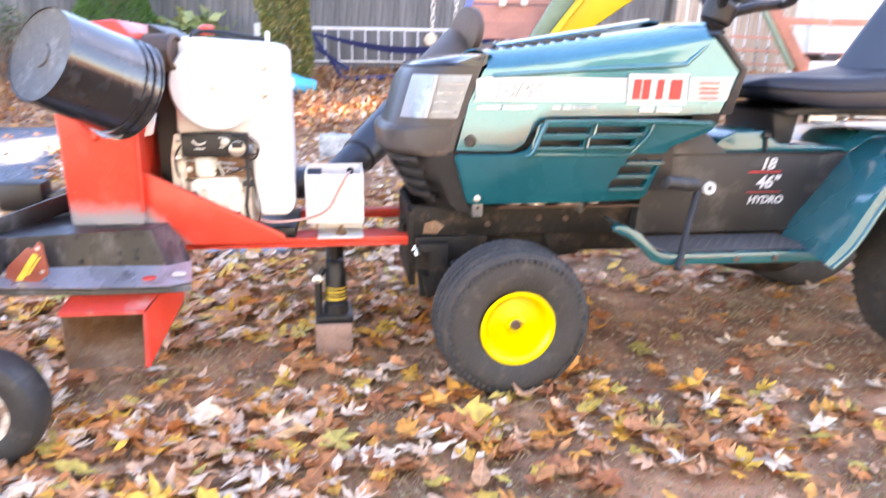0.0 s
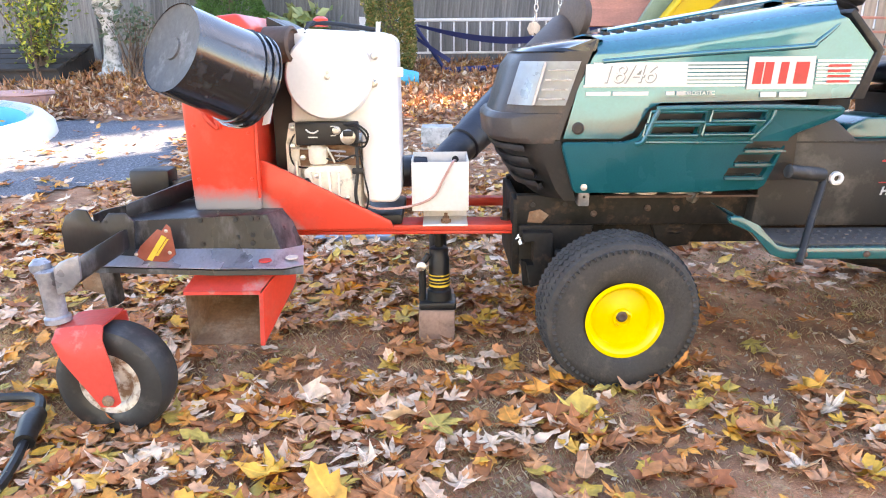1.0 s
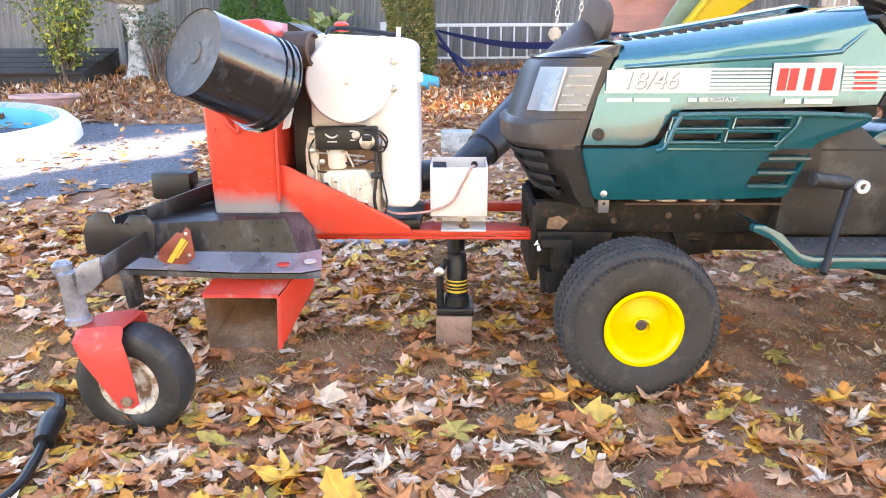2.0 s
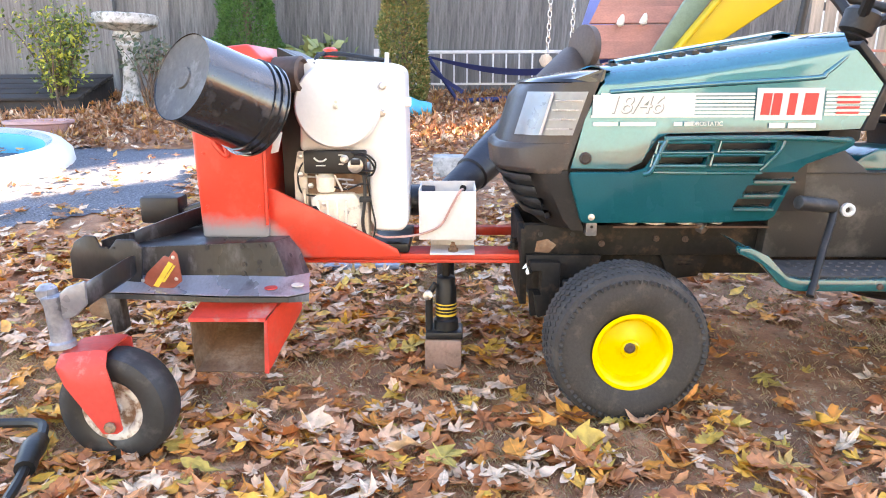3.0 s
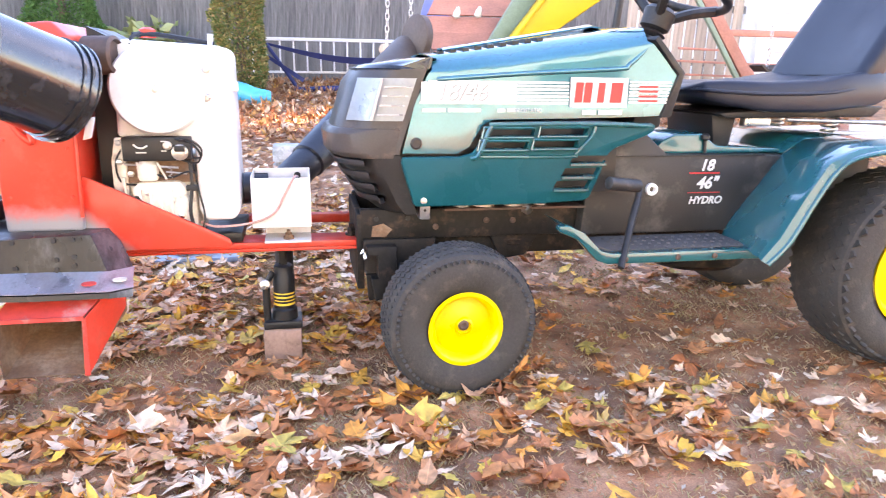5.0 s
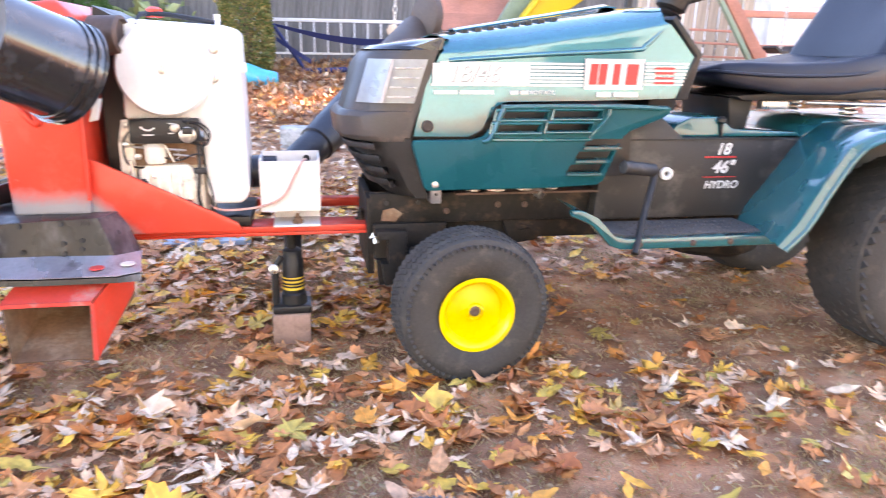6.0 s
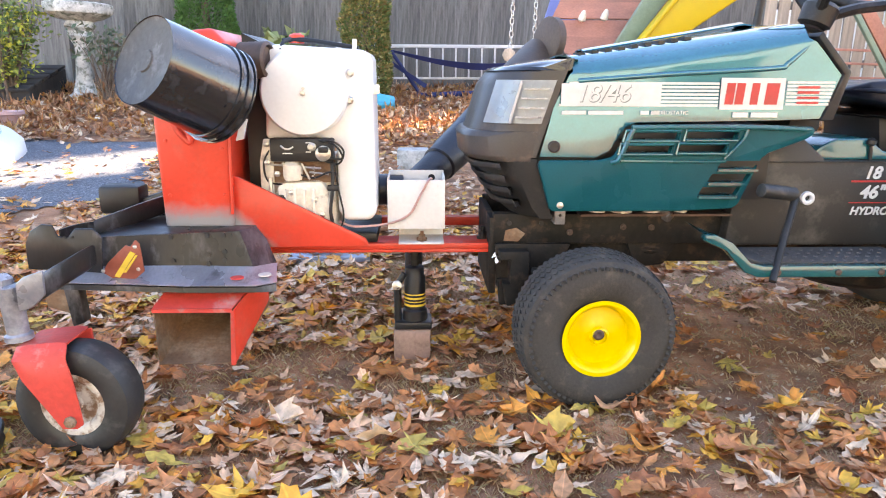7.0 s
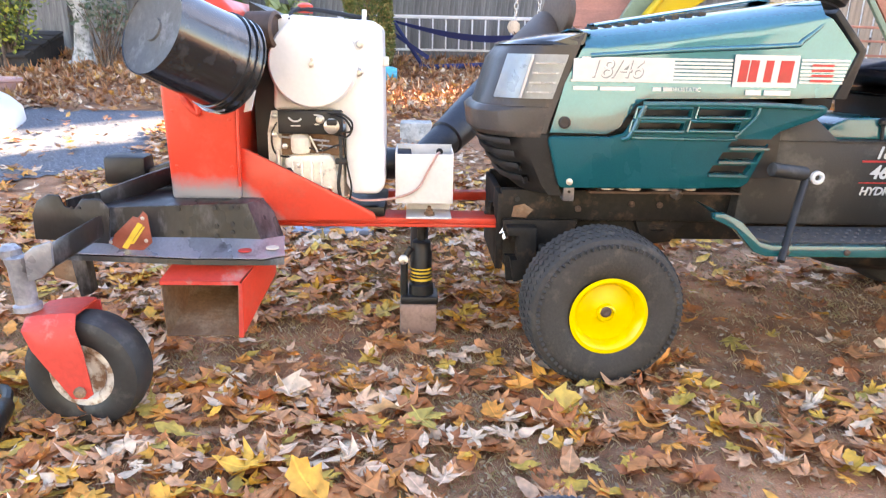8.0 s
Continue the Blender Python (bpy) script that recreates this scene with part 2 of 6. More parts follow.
BARK = mat("bark", (0.16, 0.11, 0.08), 0.9, var=0.3, scale=12, fine=60, bump=0.6)
HOSE = mat("grey ribbed hose", (0.14, 0.145, 0.16), 0.55, var=0.15, scale=15)
WIRE = mat("black wire", (0.012, 0.012, 0.012), 0.5)
WIREP = mat("faded pink wire", (0.62, 0.36, 0.31), 0.5)
SOIL = mat("dirt with dry grass", (0.40, 0.185, 0.098), 0.95, var=0.5, scale=6, fine=260, bump=1.0, other=(0.50, 0.29, 0.165), other_at=0.57)
GRAVEL = mat("blue grey gravel", (0.115, 0.128, 0.15), 0.95, var=0.65, scale=75, fine=190, bump=1.0, other=(0.33, 0.32, 0.31), other_at=0.6)
DECKW = mat("dark platform boards", (0.045, 0.04, 0.038), 0.95, var=0.3, scale=4, stretch=(1, 8, 1))
CLAD = mat("weathered pale grey siding", (0.38, 0.43, 0.39), 0.75, var=0.15, scale=2)
SIDING = mat("pale house siding", (0.72, 0.70, 0.66), 0.7, var=0.1, scale=2)
ROOFM = mat("dark roof shingles", (0.07, 0.065, 0.06), 0.9, var=0.25, scale=6)
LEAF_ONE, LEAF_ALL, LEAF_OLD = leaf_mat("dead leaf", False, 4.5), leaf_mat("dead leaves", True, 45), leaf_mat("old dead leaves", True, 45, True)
GRASS = tint_mat("dry grass", [(0.46, 0.26, 0.13), (0.58, 0.38, 0.21), (0.38, 0.26, 0.11), (0.64, 0.46, 0.28), (0.28, 0.26, 0.10)])
CRUMB = tint_mat("leaf crumbs", [(0.2, 0.1, 0.05), (0.5, 0.36, 0.22), (0.32, 0.18, 0.09), (0.6, 0.5, 0.38)])
ARBOR = tint_mat("cedar foliage", [(0.035, 0.10, 0.018), (0.055, 0.17, 0.03), (0.09, 0.21, 0.045), (0.045, 0.13, 0.025)])
ARBORY = tint_mat("cedar foliage browning", [(0.06, 0.12, 0.025), (0.15, 0.20, 0.05), (0.34, 0.22, 0.08), (0.08, 0.15, 0.035), (0.55, 0.45, 0.18)])
SHRUB = tint_mat("shrub leaves", [(0.06, 0.12, 0.03), (0.13, 0.19, 0.05), (0.22, 0.25, 0.05), (0.58, 0.55, 0.06), (0.10, 0.16, 0.04), (0.16, 0.19, 0.06)])
RHODO = tint_mat("pale green leaves", [(0.20, 0.26, 0.08), (0.33, 0.36, 0.16), (0.14, 0.2, 0.06)])


def turns_below(m, under, z0, z1):
    """The paint turns to another colour below a ragged line."""
    t = m.node_tree
    b = t.nodes["Principled BSDF"]
    src = b.inputs["Base Color"].links[0].from_socket
    tc = t.nodes.new("ShaderNodeTexCoord")
    sep = t.nodes.new("ShaderNodeSeparateXYZ")
    t.links.new(tc.outputs["Object"], sep.inputs[0])
    side = t.nodes.new("ShaderNodeMath")
    side.operation = "ADD"
    side.inputs[1].default_value = 0.93
    top = t.nodes.new("ShaderNodeMath")
    top.operation = "MAXIMUM"
    top.inputs[1].default_value = 0.0
    n = t.nodes.new("ShaderNodeTexNoise")
    n.inputs["Scale"].default_value, n.inputs["Detail"].default_value, n.inputs["Roughness"].default_value = 16, 8, 0.7
    t.links.new(tc.outputs["Object"], n.inputs["Vector"])
    rag = t.nodes.new("ShaderNodeMath")
    rag.operation = "MULTIPLY_ADD"
    rag.inputs[1].default_value = 0.06
    su = t.nodes.new("ShaderNodeMath")
    su.operation = "ADD"
    t.links.new(sep.outputs[0], side.inputs[0]), t.links.new(side.outputs[0], top.inputs[0])
    t.links.new(n.outputs[0], rag.inputs[0]), t.links.new(sep.outputs[2], rag.inputs[2])
    t.links.new(rag.outputs[0], su.inputs[0]), t.links.new(top.outputs[0], su.inputs[1])
    mr = t.nodes.new("ShaderNodeMapRange")
    mr.inputs[1].default_value, mr.inputs[2].default_value = z0 + 0.03, z1 + 0.03
    t.links.new(su.outputs[0], mr.inputs[0])
    mx = t.nodes.new("ShaderNodeMix")
    mx.data_type = "RGBA"
    mx.inputs[6].default_value = (*under, 1)
    t.links.new(mr.outputs[0], mx.inputs[0]), t.links.new(src, mx.inputs[7])
    t.links.new(mx.outputs[2], b.inputs["Base Color"])
    return m


REDF = turns_below(mat("red paint, grey towards the bottom", (0.72, 0.05, 0.024), 0.4, var=0.1, scale=6, bump=0.06, coat=0.2, other=(0.68, 0.075, 0.045), other_at=0.58), (0.29, 0.278, 0.285), 0.455, 0.50)


# ---- geometry helpers ----
def cat(*parts):
    vs, fs = [], []
    for v, f in parts:
        o = len(vs)
        vs += list(v)
        fs += [tuple(i + o for i in q) for q in f]
    return vs, fs


def box(x0, x1, y0, y1, z0, z1):
    v = [(x, y, z) for x in (x0, x1) for y in (y0, y1) for z in (z0, z1)]
    return v, [(0, 1, 3, 2), (4, 6, 7, 5), (0, 4, 5, 1), (2, 3, 7, 6), (0, 2, 6, 4), (1, 5, 7, 3)]


def prism(poly, lo, hi, axis="y"):
    """A polygon, thickened along an axis: poly is (x, z) for y, (x, y) for z, (y, z) for x."""
    put = {"y": lambda a, b, c: (a, c, b), "z": lambda a, b, c: (a, b, c), "x": lambda a, b, c: (c, a, b)}[axis]
    n = len(poly)
    v = [put(a, b, lo) for a, b in poly] + [put(a, b, hi) for a, b in poly]
    f = [tuple(range(n)), tuple(range(2 * n - 1, n - 1, -1))] + [(i, i + n, (i + 1) % n + n, (i + 1) % n) for i in range(n)]
    return v, f


def basis(way):
    w = Vector(way).normalized()
    u = w.cross(Vector((0, 0, 1)) if abs(w.z) < 0.95 else Vector((1, 0, 0))).normalized()
    return u, w.cross(u), w


def lathe(profile, at, way, n=32, caps=True):
    """profile: (radius, distance along way)."""
    u, v, w = basis(way)
    vs, fs, at = [], [], Vector(at)
    for r, h in profile:
        for i in range(n):
            a = 2 * math.pi * i / n
            vs.append(tuple(at + w * h + (u * math.cos(a) + v * math.sin(a)) * max(r, 1e-4)))
    for k in range(len(profile) - 1):
        for i in range(n):
            j = (i + 1) % n
            fs.append((k * n + i, k * n + j, (k + 1) * n + j, (k + 1) * n + i))
    if caps:
        fs.append(tuple(range(n - 1, -1, -1)))
        fs.append(tuple((len(profile) - 1) * n + i for i in range(n)))
    return vs, fs


def rod(a, b, r, n=12, r2=None):
    a, b = Vector(a), Vector(b)
    return lathe([(r, 0), (r if r2 is None else r2, (b - a).length)], a, b - a, n)


def smooth_path(pts, k=6):
    p = [Vector(q) for q in pts]
    out = []
    for i in range(len(p) - 1):
        a, b, c, d = p[max(i - 1, 0)], p[i], p[i + 1], p[min(i + 2, len(p) - 1)]
        for j in range(k):
            t = j / k
            out.append(0.5 * ((2 * b) + (c - a) * t + (2 * a - 5 * b + 4 * c - d) * t * t + (3 * b - a - 3 * c + d) * t ** 3))
    return out + [p[-1]]


def tube(pts, r, n=8, k=6):
    """A round tube along a smooth path; r is one radius or a function of the place along it, 0 to 1."""
    p = smooth_path(pts, k) if k > 1 else [Vector(q) for q in pts]
    vs, fs = [], []
    u = None
    for i, q in enumerate(p):
        w = (p[min(i + 1, len(p) - 1)] - p[max(i - 1, 0)]).normalized()
        u = basis(w)[0] if u is None else (u - w * u.dot(w)).normalized()
        v = w.cross(u)
        rr = r(i / (len(p) - 1)) if callable(r) else r
        for j in range(n):
            a = 2 * math.pi * j / n
            vs.append(tuple(q + (u * math.cos(a) + v * math.sin(a)) * rr))
    for i in range(len(p) - 1):
        for j in range(n):
            fs.append((i * n + j, i * n + (j + 1) % n, (i + 1) * n + (j + 1) % n, (i + 1) * n + j))
    fs += [tuple(range(n - 1, -1, -1)), tuple((len(p) - 1) * n + j for j in range(n))]
    return vs, fs


def loft(sections, closed=False, ends=True):
    n = len(sections[0])
    vs = [tuple(q) for s in sections for q in s]
    fs = []
    for k in range(len(sections) - 1):
        for i in range(n if closed else n - 1):
            j = (i + 1) % n
            fs.append((k * n + i, k * n + j, (k + 1) * n + j, (k + 1) * n + i))
    if ends:
        fs += [tuple(range(n - 1, -1, -1)), tuple((len(sections) - 1) * n + i for i in range(n))]
    return vs, fs


def turned(geo, m):
    return [tuple(m @ Vector(v)) for v in geo[0]], geo[1]


def solid(name, geo, material, bevel=0.0, smooth=False, thick=0.0, segs=2):
    """A mesh from vertices and faces, with its sharp edges rounded."""
    me = bpy.data.meshes.new(name)
    me.from_pydata([tuple(v) for v in geo[0]], [], geo[1])
    bm = bmesh.new()
    bm.from_mesh(me)
    bmesh.ops.recalc_face_normals(bm, faces=bm.faces)
    if thick:
        bmesh.ops.solidify(bm, geom=bm.faces[:], thickness=thick)
        bmesh.ops.recalc_face_normals(bm, faces=bm.faces)
    if bevel:
        sharp = [e for e in bm.edges if len(e.link_faces) == 2 and e.calc_face_angle(0) > 0.55]
        bmesh.ops.bevel(bm, geom=sharp, offset=bevel, segments=segs, profile=0.5, affect="EDGES", clamp_overlap=True)
    bm.to_mesh(me)
    bm.free()
    me.materials.append(material)
    if smooth or bevel:
        me.shade_smooth()
        me.set_sharp_from_angle(angle=radians(38))
    return me


def thing(name, at=(0, 0, 0), label="", category="", group="", kind=""):
    e = new(name)
    e.location = at
    e.empty_display_size = 0.05
    return tagged(e, label, category, group, kind)


def part(name, geo, material, parent=None, label="", bevel=0.0, smooth=False, thick=0.0, segs=2):
    me = geo if isinstance(geo, bpy.types.Mesh) else solid(name, geo, material, bevel, smooth, thick, segs)
    ob = new(name, me)
    if parent:
        ob.parent = parent
        ob.matrix_parent_inverse = base_of(parent).inverted()
    return tagged(ob, label)


def base_of(ob):
    m = ob.matrix_basis.copy()
    while ob.parent:
        m = ob.parent.matrix_basis @ ob.matrix_parent_inverse @ m
        ob = ob.parent
    return m


def carve(ob, cutters):
    """Cuts boxes and prisms out of a mesh."""
    me = bpy.data.meshes.new("cutter")
    v, f = cat(*cutters)
    me.from_pydata(v, [], f)
    bm = bmesh.new()
    bm.from_mesh(me)
    bmesh.ops.recalc_face_normals(bm, faces=bm.faces)
    bm.to_mesh(me)
    bm.free()
    tool = new("cutter", me)
    mod = ob.modifiers.new("cut", "BOOLEAN")
    mod.object, mod.operation, mod.solver = tool, "DIFFERENCE", "EXACT"
    bpy.context.view_layer.update()
    done = bpy.data.meshes.new_from_object(ob.evaluated_get(bpy.context.evaluated_depsgraph_get()))
    ob.modifiers.clear()
    ob.data = done
    bpy.data.objects.remove(tool)
    return ob


def writing(name, text, size, m, material, parent, shear=0.0, extrude=0.0006, label="", bold=0.012):
    """Letters in the built-in font, as a mesh, at the pose m."""
    c = bpy.data.curves.new(name, "FONT")
    c.offset = size * bold
    c.body, c.size, c.shear, c.extrude, c.align_x, c.align_y = text, size, shear, extrude, "CENTER", "CENTER"
    tmp = new(name, c)
    bpy.context.view_layer.update()
    me = bpy.data.meshes.new_from_object(tmp.evaluated_get(bpy.context.evaluated_depsgraph_get()))
    bpy.data.objects.remove(tmp)
    me.materials.clear()
    me.materials.append(material)
    me.transform(m)
    return part(name, me, material, parent, label)


def lie(x, y):
    """The height of the ground."""
    t = max(0.0, y - 1.1)
    z = 0.118 * t * t / (t + 0.25)
    z = min(z, 0.70 + 0.004 * (y - 7)) if y > 6 else z
    return z + 0.012 * noise.noise((x * 1.3, y * 1.3, 0.3)) + 0.006 * noise.noise((x * 5, y * 5, 1.7))


# ---- ground ----
def axis_steps(near0, near1, step, far, grow=1.35):
    a = list(np.arange(near0, near1 + 1e-6, step))
    s, x = step, near1
    while x < far:
        s *= grow
        x += s
        a.append(x)
    s, x = step, near0
    while x > -far:
        s *= grow
        x -= s
        a.insert(0, x)
    return [float(q) for q in a]


gx, gy = axis_steps(-5, 5, 0.09, 70), axis_steps(-2, 7.4, 0.09, 70)
ground = part("ground", ([(x, y, lie(x, y)) for y in gy for x in gx],
              [(j * len(gx) + i, j * len(gx) + i + 1, (j + 1) * len(gx) + i + 1, (j + 1) * len(gx) + i)
               for j in range(len(gy) - 1) for i in range(len(gx) - 1)]), SOIL, smooth=True)
tagged(ground, "bare brown dirt yard with dry grass and fallen leaves", "ground", kind="structure")


def sheet_on_ground(poly, up, step=0.07):
    """A thin uneven layer over the ground inside a polygon (x, y)."""
    xs, ys = [p[0] for p in poly], [p[1] for p in poly]

    def inside(x, y):
        c = False
        for (ax, ay), (bx, by) in zip(poly, poly[1:] + poly[:1]):
            if (ay > y) != (by > y) and x < (bx - ax) * (y - ay) / (by - ay) + ax:
                c = not c
        return c
    vs, fs, ids = [], [], {}

    def vert(i, j):
        if (i, j) not in ids:
            x, y = min(xs) + i * step, min(ys) + j * step
            x += 0.05 * noise.noise((x * 4, y * 4, 5))
            ids[i, j] = len(vs)
            vs.append((x, y, lie(x, y) + up + 0.004 * noise.noise((x * 9, y * 9, 2))))
        return ids[i, j]
    for i in range(int((max(xs) - min(xs)) / step)):
        for j in range(int((max(ys) - min(ys)) / step)):
            x, y = min(xs) + (i + 0.5) * step, min(ys) + (j + 0.5) * step
            if inside(x + 0.12 * noise.noise((x * 3, y * 3, 9)), y + 0.12 * noise.noise((x * 3, y * 3, 4))):
                fs.append((vert(i, j), vert(i + 1, j), vert(i + 1, j + 1), vert(i, j + 1)))
    return vs, fs


gravel = part("gravel_path", sheet_on_ground([(-6, 1.9), (-2.9, 1.95), (-2.2, 2.4), (-1.95, 3.0), (-2.2, 3.9), (-6, 4.2)], 0.008), GRAVEL, smooth=True)
tagged(gravel, "blue-grey crushed stone path, partly sunlit", "path", kind="structure")

# ---- fence ----
fence = thing("fence", (0, 6.95, 0.7), "tall weathered grey board fence along the yard's back", "fence", kind="structure")
board_me = []
for k in range(6):
    w, top = 0.139, 1.85 + 0.012 * k
    wob = [random.uniform(-0.0025, 0.0025) for _ in range(4)]
    board_me.append(solid("board", prism([(-w / 2 + wob[0], 0), (w / 2 + wob[1], 0), (w / 2 + wob[2], top - 0.03), (w / 2 - 0.03, top), (-w / 2 + 0.03, top), (-w / 2 + wob[3], top - 0.03)], -0.009, 0.009), WOODF))
pale_me = [solid("board", prism([(-0.066, 0), (0.066, 0), (0.066, 1.82), (0.04, 1.85), (-0.04, 1.85), (-0.066, 1.82)], -0.009, 0.009), WOODL) for k in range(2)]
x = -7.6
k = 0
while x < 5.3:
    pale = x > 3.7
    b = part("board", (pale_me if pale else board_me)[k % (2 if pale else 6)], None, fence)
    b.matrix_basis = pose(x, 6.95 + random.uniform(-0.006, 0.006), 0.62 + random.uniform(-0.015, 0.01), 0, 1.6 + random.uniform(-0.15, 0.15), 0)
    x += 0.1365 if not pale else 0.165
    k += 1
for zz in (0.95, 1.62, 2.25):
    part("rail", box(-7.6, 5.36, 6.965, 7.005, zz, zz + 0.09), WOODF, fence)
for xx in np.arange(-7.4, 5.3, 2.44):
    part("post", box(xx - 0.05, xx + 0.05, 7.006, 7.1, 0.55, 2.55), WOODF, fence)
bp = part("post", box(-4.55, -4.44, 6.86, 6.93, 0.6, 2.5), WOODF, fence)

shed = thing("garden_shed", (7.2, 7.2, 0.6), "white painted garden shed at the fence's end", "shed", kind="structure")
for i in range(13):
    part("siding_board", prism([(6.72, 0.5 + 0.16 * i), (6.695, 0.5 + 0.16 * i), (6.715, 0.665 + 0.16 * i), (6.72, 0.665 + 0.16 * i)], 5.38, 9.6, "x"), WPAINT, shed)
part("wall", box(5.4, 9.6, 6.722, 8.6, 0.4, 2.58), WPAINT, shed)
part("corner_trim", box(5.37, 5.46, 6.68, 6.76, 0.4, 2.58), WPAINT, shed, bevel=0.004)
part("roof", prism([(6.5, 2.59), (7.66, 3.2), (8.8, 2.59)], 5.2, 9.8, "x"), ROOFM, shed)

# unseen houses: two beyond the fence block the sun, one behind the camera closes the place
SV = Vector((0.54, -0.84, 0))
UV = Vector((0.84, 0.54, 0))


def house(name, lo, hi, dist, depth, height, label):
    """A plain gabled house out of view whose long wall stands square to the sun's line and blocks it."""
    h = thing(name, label=label, category="house", kind="structure")
    c = Vector((-1.0, 4.25, 0)) + UV * dist

    def at(a, d, z):
        return tuple(c + SV * a + UV * d + Vector((0, 0, z)))
    v = [at(a, d, z) for z in (0, height) for a, d in ((lo, 0), (hi, 0), (hi, depth), (lo, depth))]
    part("wall", (v, [(0, 1, 2, 3), (4, 5, 6, 7), (0, 1, 5, 4), (1, 2, 6, 5), (2, 3, 7, 6), (3, 0, 4, 7)]), SIDING, h)
    r = [at(lo, 0, height + 0.02), at(hi, 0, height + 0.02), at(hi, depth, height + 0.02), at(lo, depth, height + 0.02), at(lo, depth / 2, height + 2), at(hi, depth / 2, height + 2)]
    part("roof", (r, [(0, 1, 5, 4), (2, 3, 4, 5), (0, 4, 3), (1, 2, 5), (0, 1, 2, 3)]), ROOFM, h)
    return h


# added sun blockers; the gap between them lets one strip of sun through
house("sun_block_house", 0.28, 7.6, 9, 7, 7.6, "unseen pale house added beyond the fence to block the sun")
house("sun_block_house", -13, -0.34, 9.5, 7, 7.8, "unseen pale house added beyond the fence to block the sun")
# added wall out of view: bounces sunlight and reflects in the hood
own = thing("fill_house", label="unseen pale house added behind the camera to bounce light", category="house", kind="structure")
part("wall", box(-6, 12, -6.4, -6.2, -0.05, 3.6), CLAD, own)
# made-up dark panes, unseen, that break up the hood's reflection
for a in (-4.4, -1.2, 2.4, 6.0):
    part("window", box(a, a + 1.1, -6.19, -6.17, 0.9, 2.2), DARK, own)
part("roof", prism([(-6.0, 3.62), (-10, 6.0), (-14, 3.62)], -6.4, 12.4, "x"), ROOFM, own)


# ---- tractor ----
tractor = thing("lawn_tractor", (0.5, 0.47, 0), "dark teal lawn tractor with yellow rims and worn decals", "lawn tractor")
YC = 0.47


def mir(y):
    return 2 * YC - y


def hood_section(xb, zb, xm, zm, xs, zs, rise):
    half = [(xb, 0.213, zb), (xb + (xm - xb) * 0.5, 0.211, zb + (zm - zb) * 0.5), (xm, 0.214, zm), (xm + (xs - xm) * 0.5, 0.2148, zm + (zs - zm) * 0.5), (xm + (xs - xm) * 0.8, 0.2155, zm + (zs - zm) * 0.78), (xs, 0.2195, zs - 0.014),
            (xs + 0.003, 0.258, zs + 0.021), (xs + 0.006, 0.34, zs + 0.024 + rise * 0.15), (xs + 0.008, YC, zs + 0.024 + rise * 0.35)]
    return half + [(a, mir(b), c) for a, b, c in half[-2::-1]]


hood = part("hood", loft([hood_section(*s) for s in (
    (-0.127, 0.619, -0.095, 0.745, -0.048, 0.850, 0.028), (-0.03, 0.618, -0.02, 0.745, 0.005, 0.857, 0.031), (0.021, 0.617, 0.03, 0.745, 0.05, 0.862, 0.033),
    (0.055, 0.634, 0.07, 0.76, 0.1, 0.869, 0.035), (0.093, 0.694, 0.1, 0.78, 0.15, 0.876, 0.037), (0.12, 0.708, 0.14, 0.79, 0.2, 0.883, 0.039), (0.35, 0.712, 0.36, 0.80, 0.4, 0.913, 0.04),
    (0.50, 0.715, 0.52, 0.81, 0.49, 0.926, 0.042), (0.606, 0.719, 0.650, 0.83, 0.555, 0.936, 0.03))], ends=False), GREEN, tractor, "glossy teal green hood", smooth=True, thick=0.004)
scoop = part("scoop", loft([[(0.02 + 0.44 * t, YC + s * (0.05 + 0.03 * t), 0.893 + 0.075 * t + (0.0 if abs(s) == 1 else 0.006)) for s in (-1, -0.7, 0.7, 1)] for t in (0, 0.4, 0.8, 1)]
             + [[(0.50, YC + s * 0.06, 0.966) for s in (-1, -0.7, 0.7, 1)]], ends=False), GREEN, hood, smooth=True, thick=0.004)
for i in range(9):
    xx = -0.02 + 0.035 * i
    part("louvre", box(xx, xx + 0.018, 0.29, 0.36, 0.876 + 0.0052 * i + 0.0, 0.884 + 0.0052 * i + 0.001), DARK, hood)
crease = [(-0.035, 0.212, 0.812), (0.2, 0.211, 0.83), (0.47, 0.214, 0.846), (0.505, 0.216, 0.858), (0.56, 0.222, 0.905)]
part("crease", tube(crease, 0.0068, 10, 5), GREEN, hood, smooth=True)
trim = part("rear_trim", prism([(0.607, 0.714), (0.653, 0.832), (0.572, 0.925), (0.582, 0.937), (0.672, 0.838), (0.640, 0.716)], 0.206, 0.734), BLACKP, hood, "grey black rear edge trim", bevel=0.003)
# decals on the hood


def decal(name, x0, x1, z0, z1, material, y=0.2085, parent=None, lean=0.0, label=""):
    return part(name, prism([(x0, z0), (x1, z0), (x1 + lean, z1), (x0 + lean, z1)], y, y + 0.0015), material, parent or hood, label)


for i in range(7):
    zz = 0.749 + 0.0092 * i
    decal("stripe", -0.082 + 0.004 * i, 0.33, zz, zz + 0.006, DECAL, 0.2078)
    decal("stripe", 0.508, 0.622 + 0.002 * i, zz + 0.004, zz + 0.010, DECAL, 0.2078)
decal("badge", 0.334, 0.502, 0.742, 0.822, DECAL, 0.2066, label="white badge panel")
for a, b in ((0.346, 0.368), (0.372, 0.394), (0.412, 0.432), (0.450, 0.484)):
    decal("badge_shape", a, b, 0.755, 0.809, DECALR, 0.2052, lean=0.004)
for i in range(4):
    decal("flag_stripe", 0.535, 0.592, 0.757 + 0.013 * i, 0.763 + 0.013 * i, DECALR, 0.2064, lean=0.003)
decal("decal_panel", -0.078, 0.18, 0.752, 0.806, DECAL, 0.2068)
FACE = Matrix.Rotation(radians(90), 4, "X")
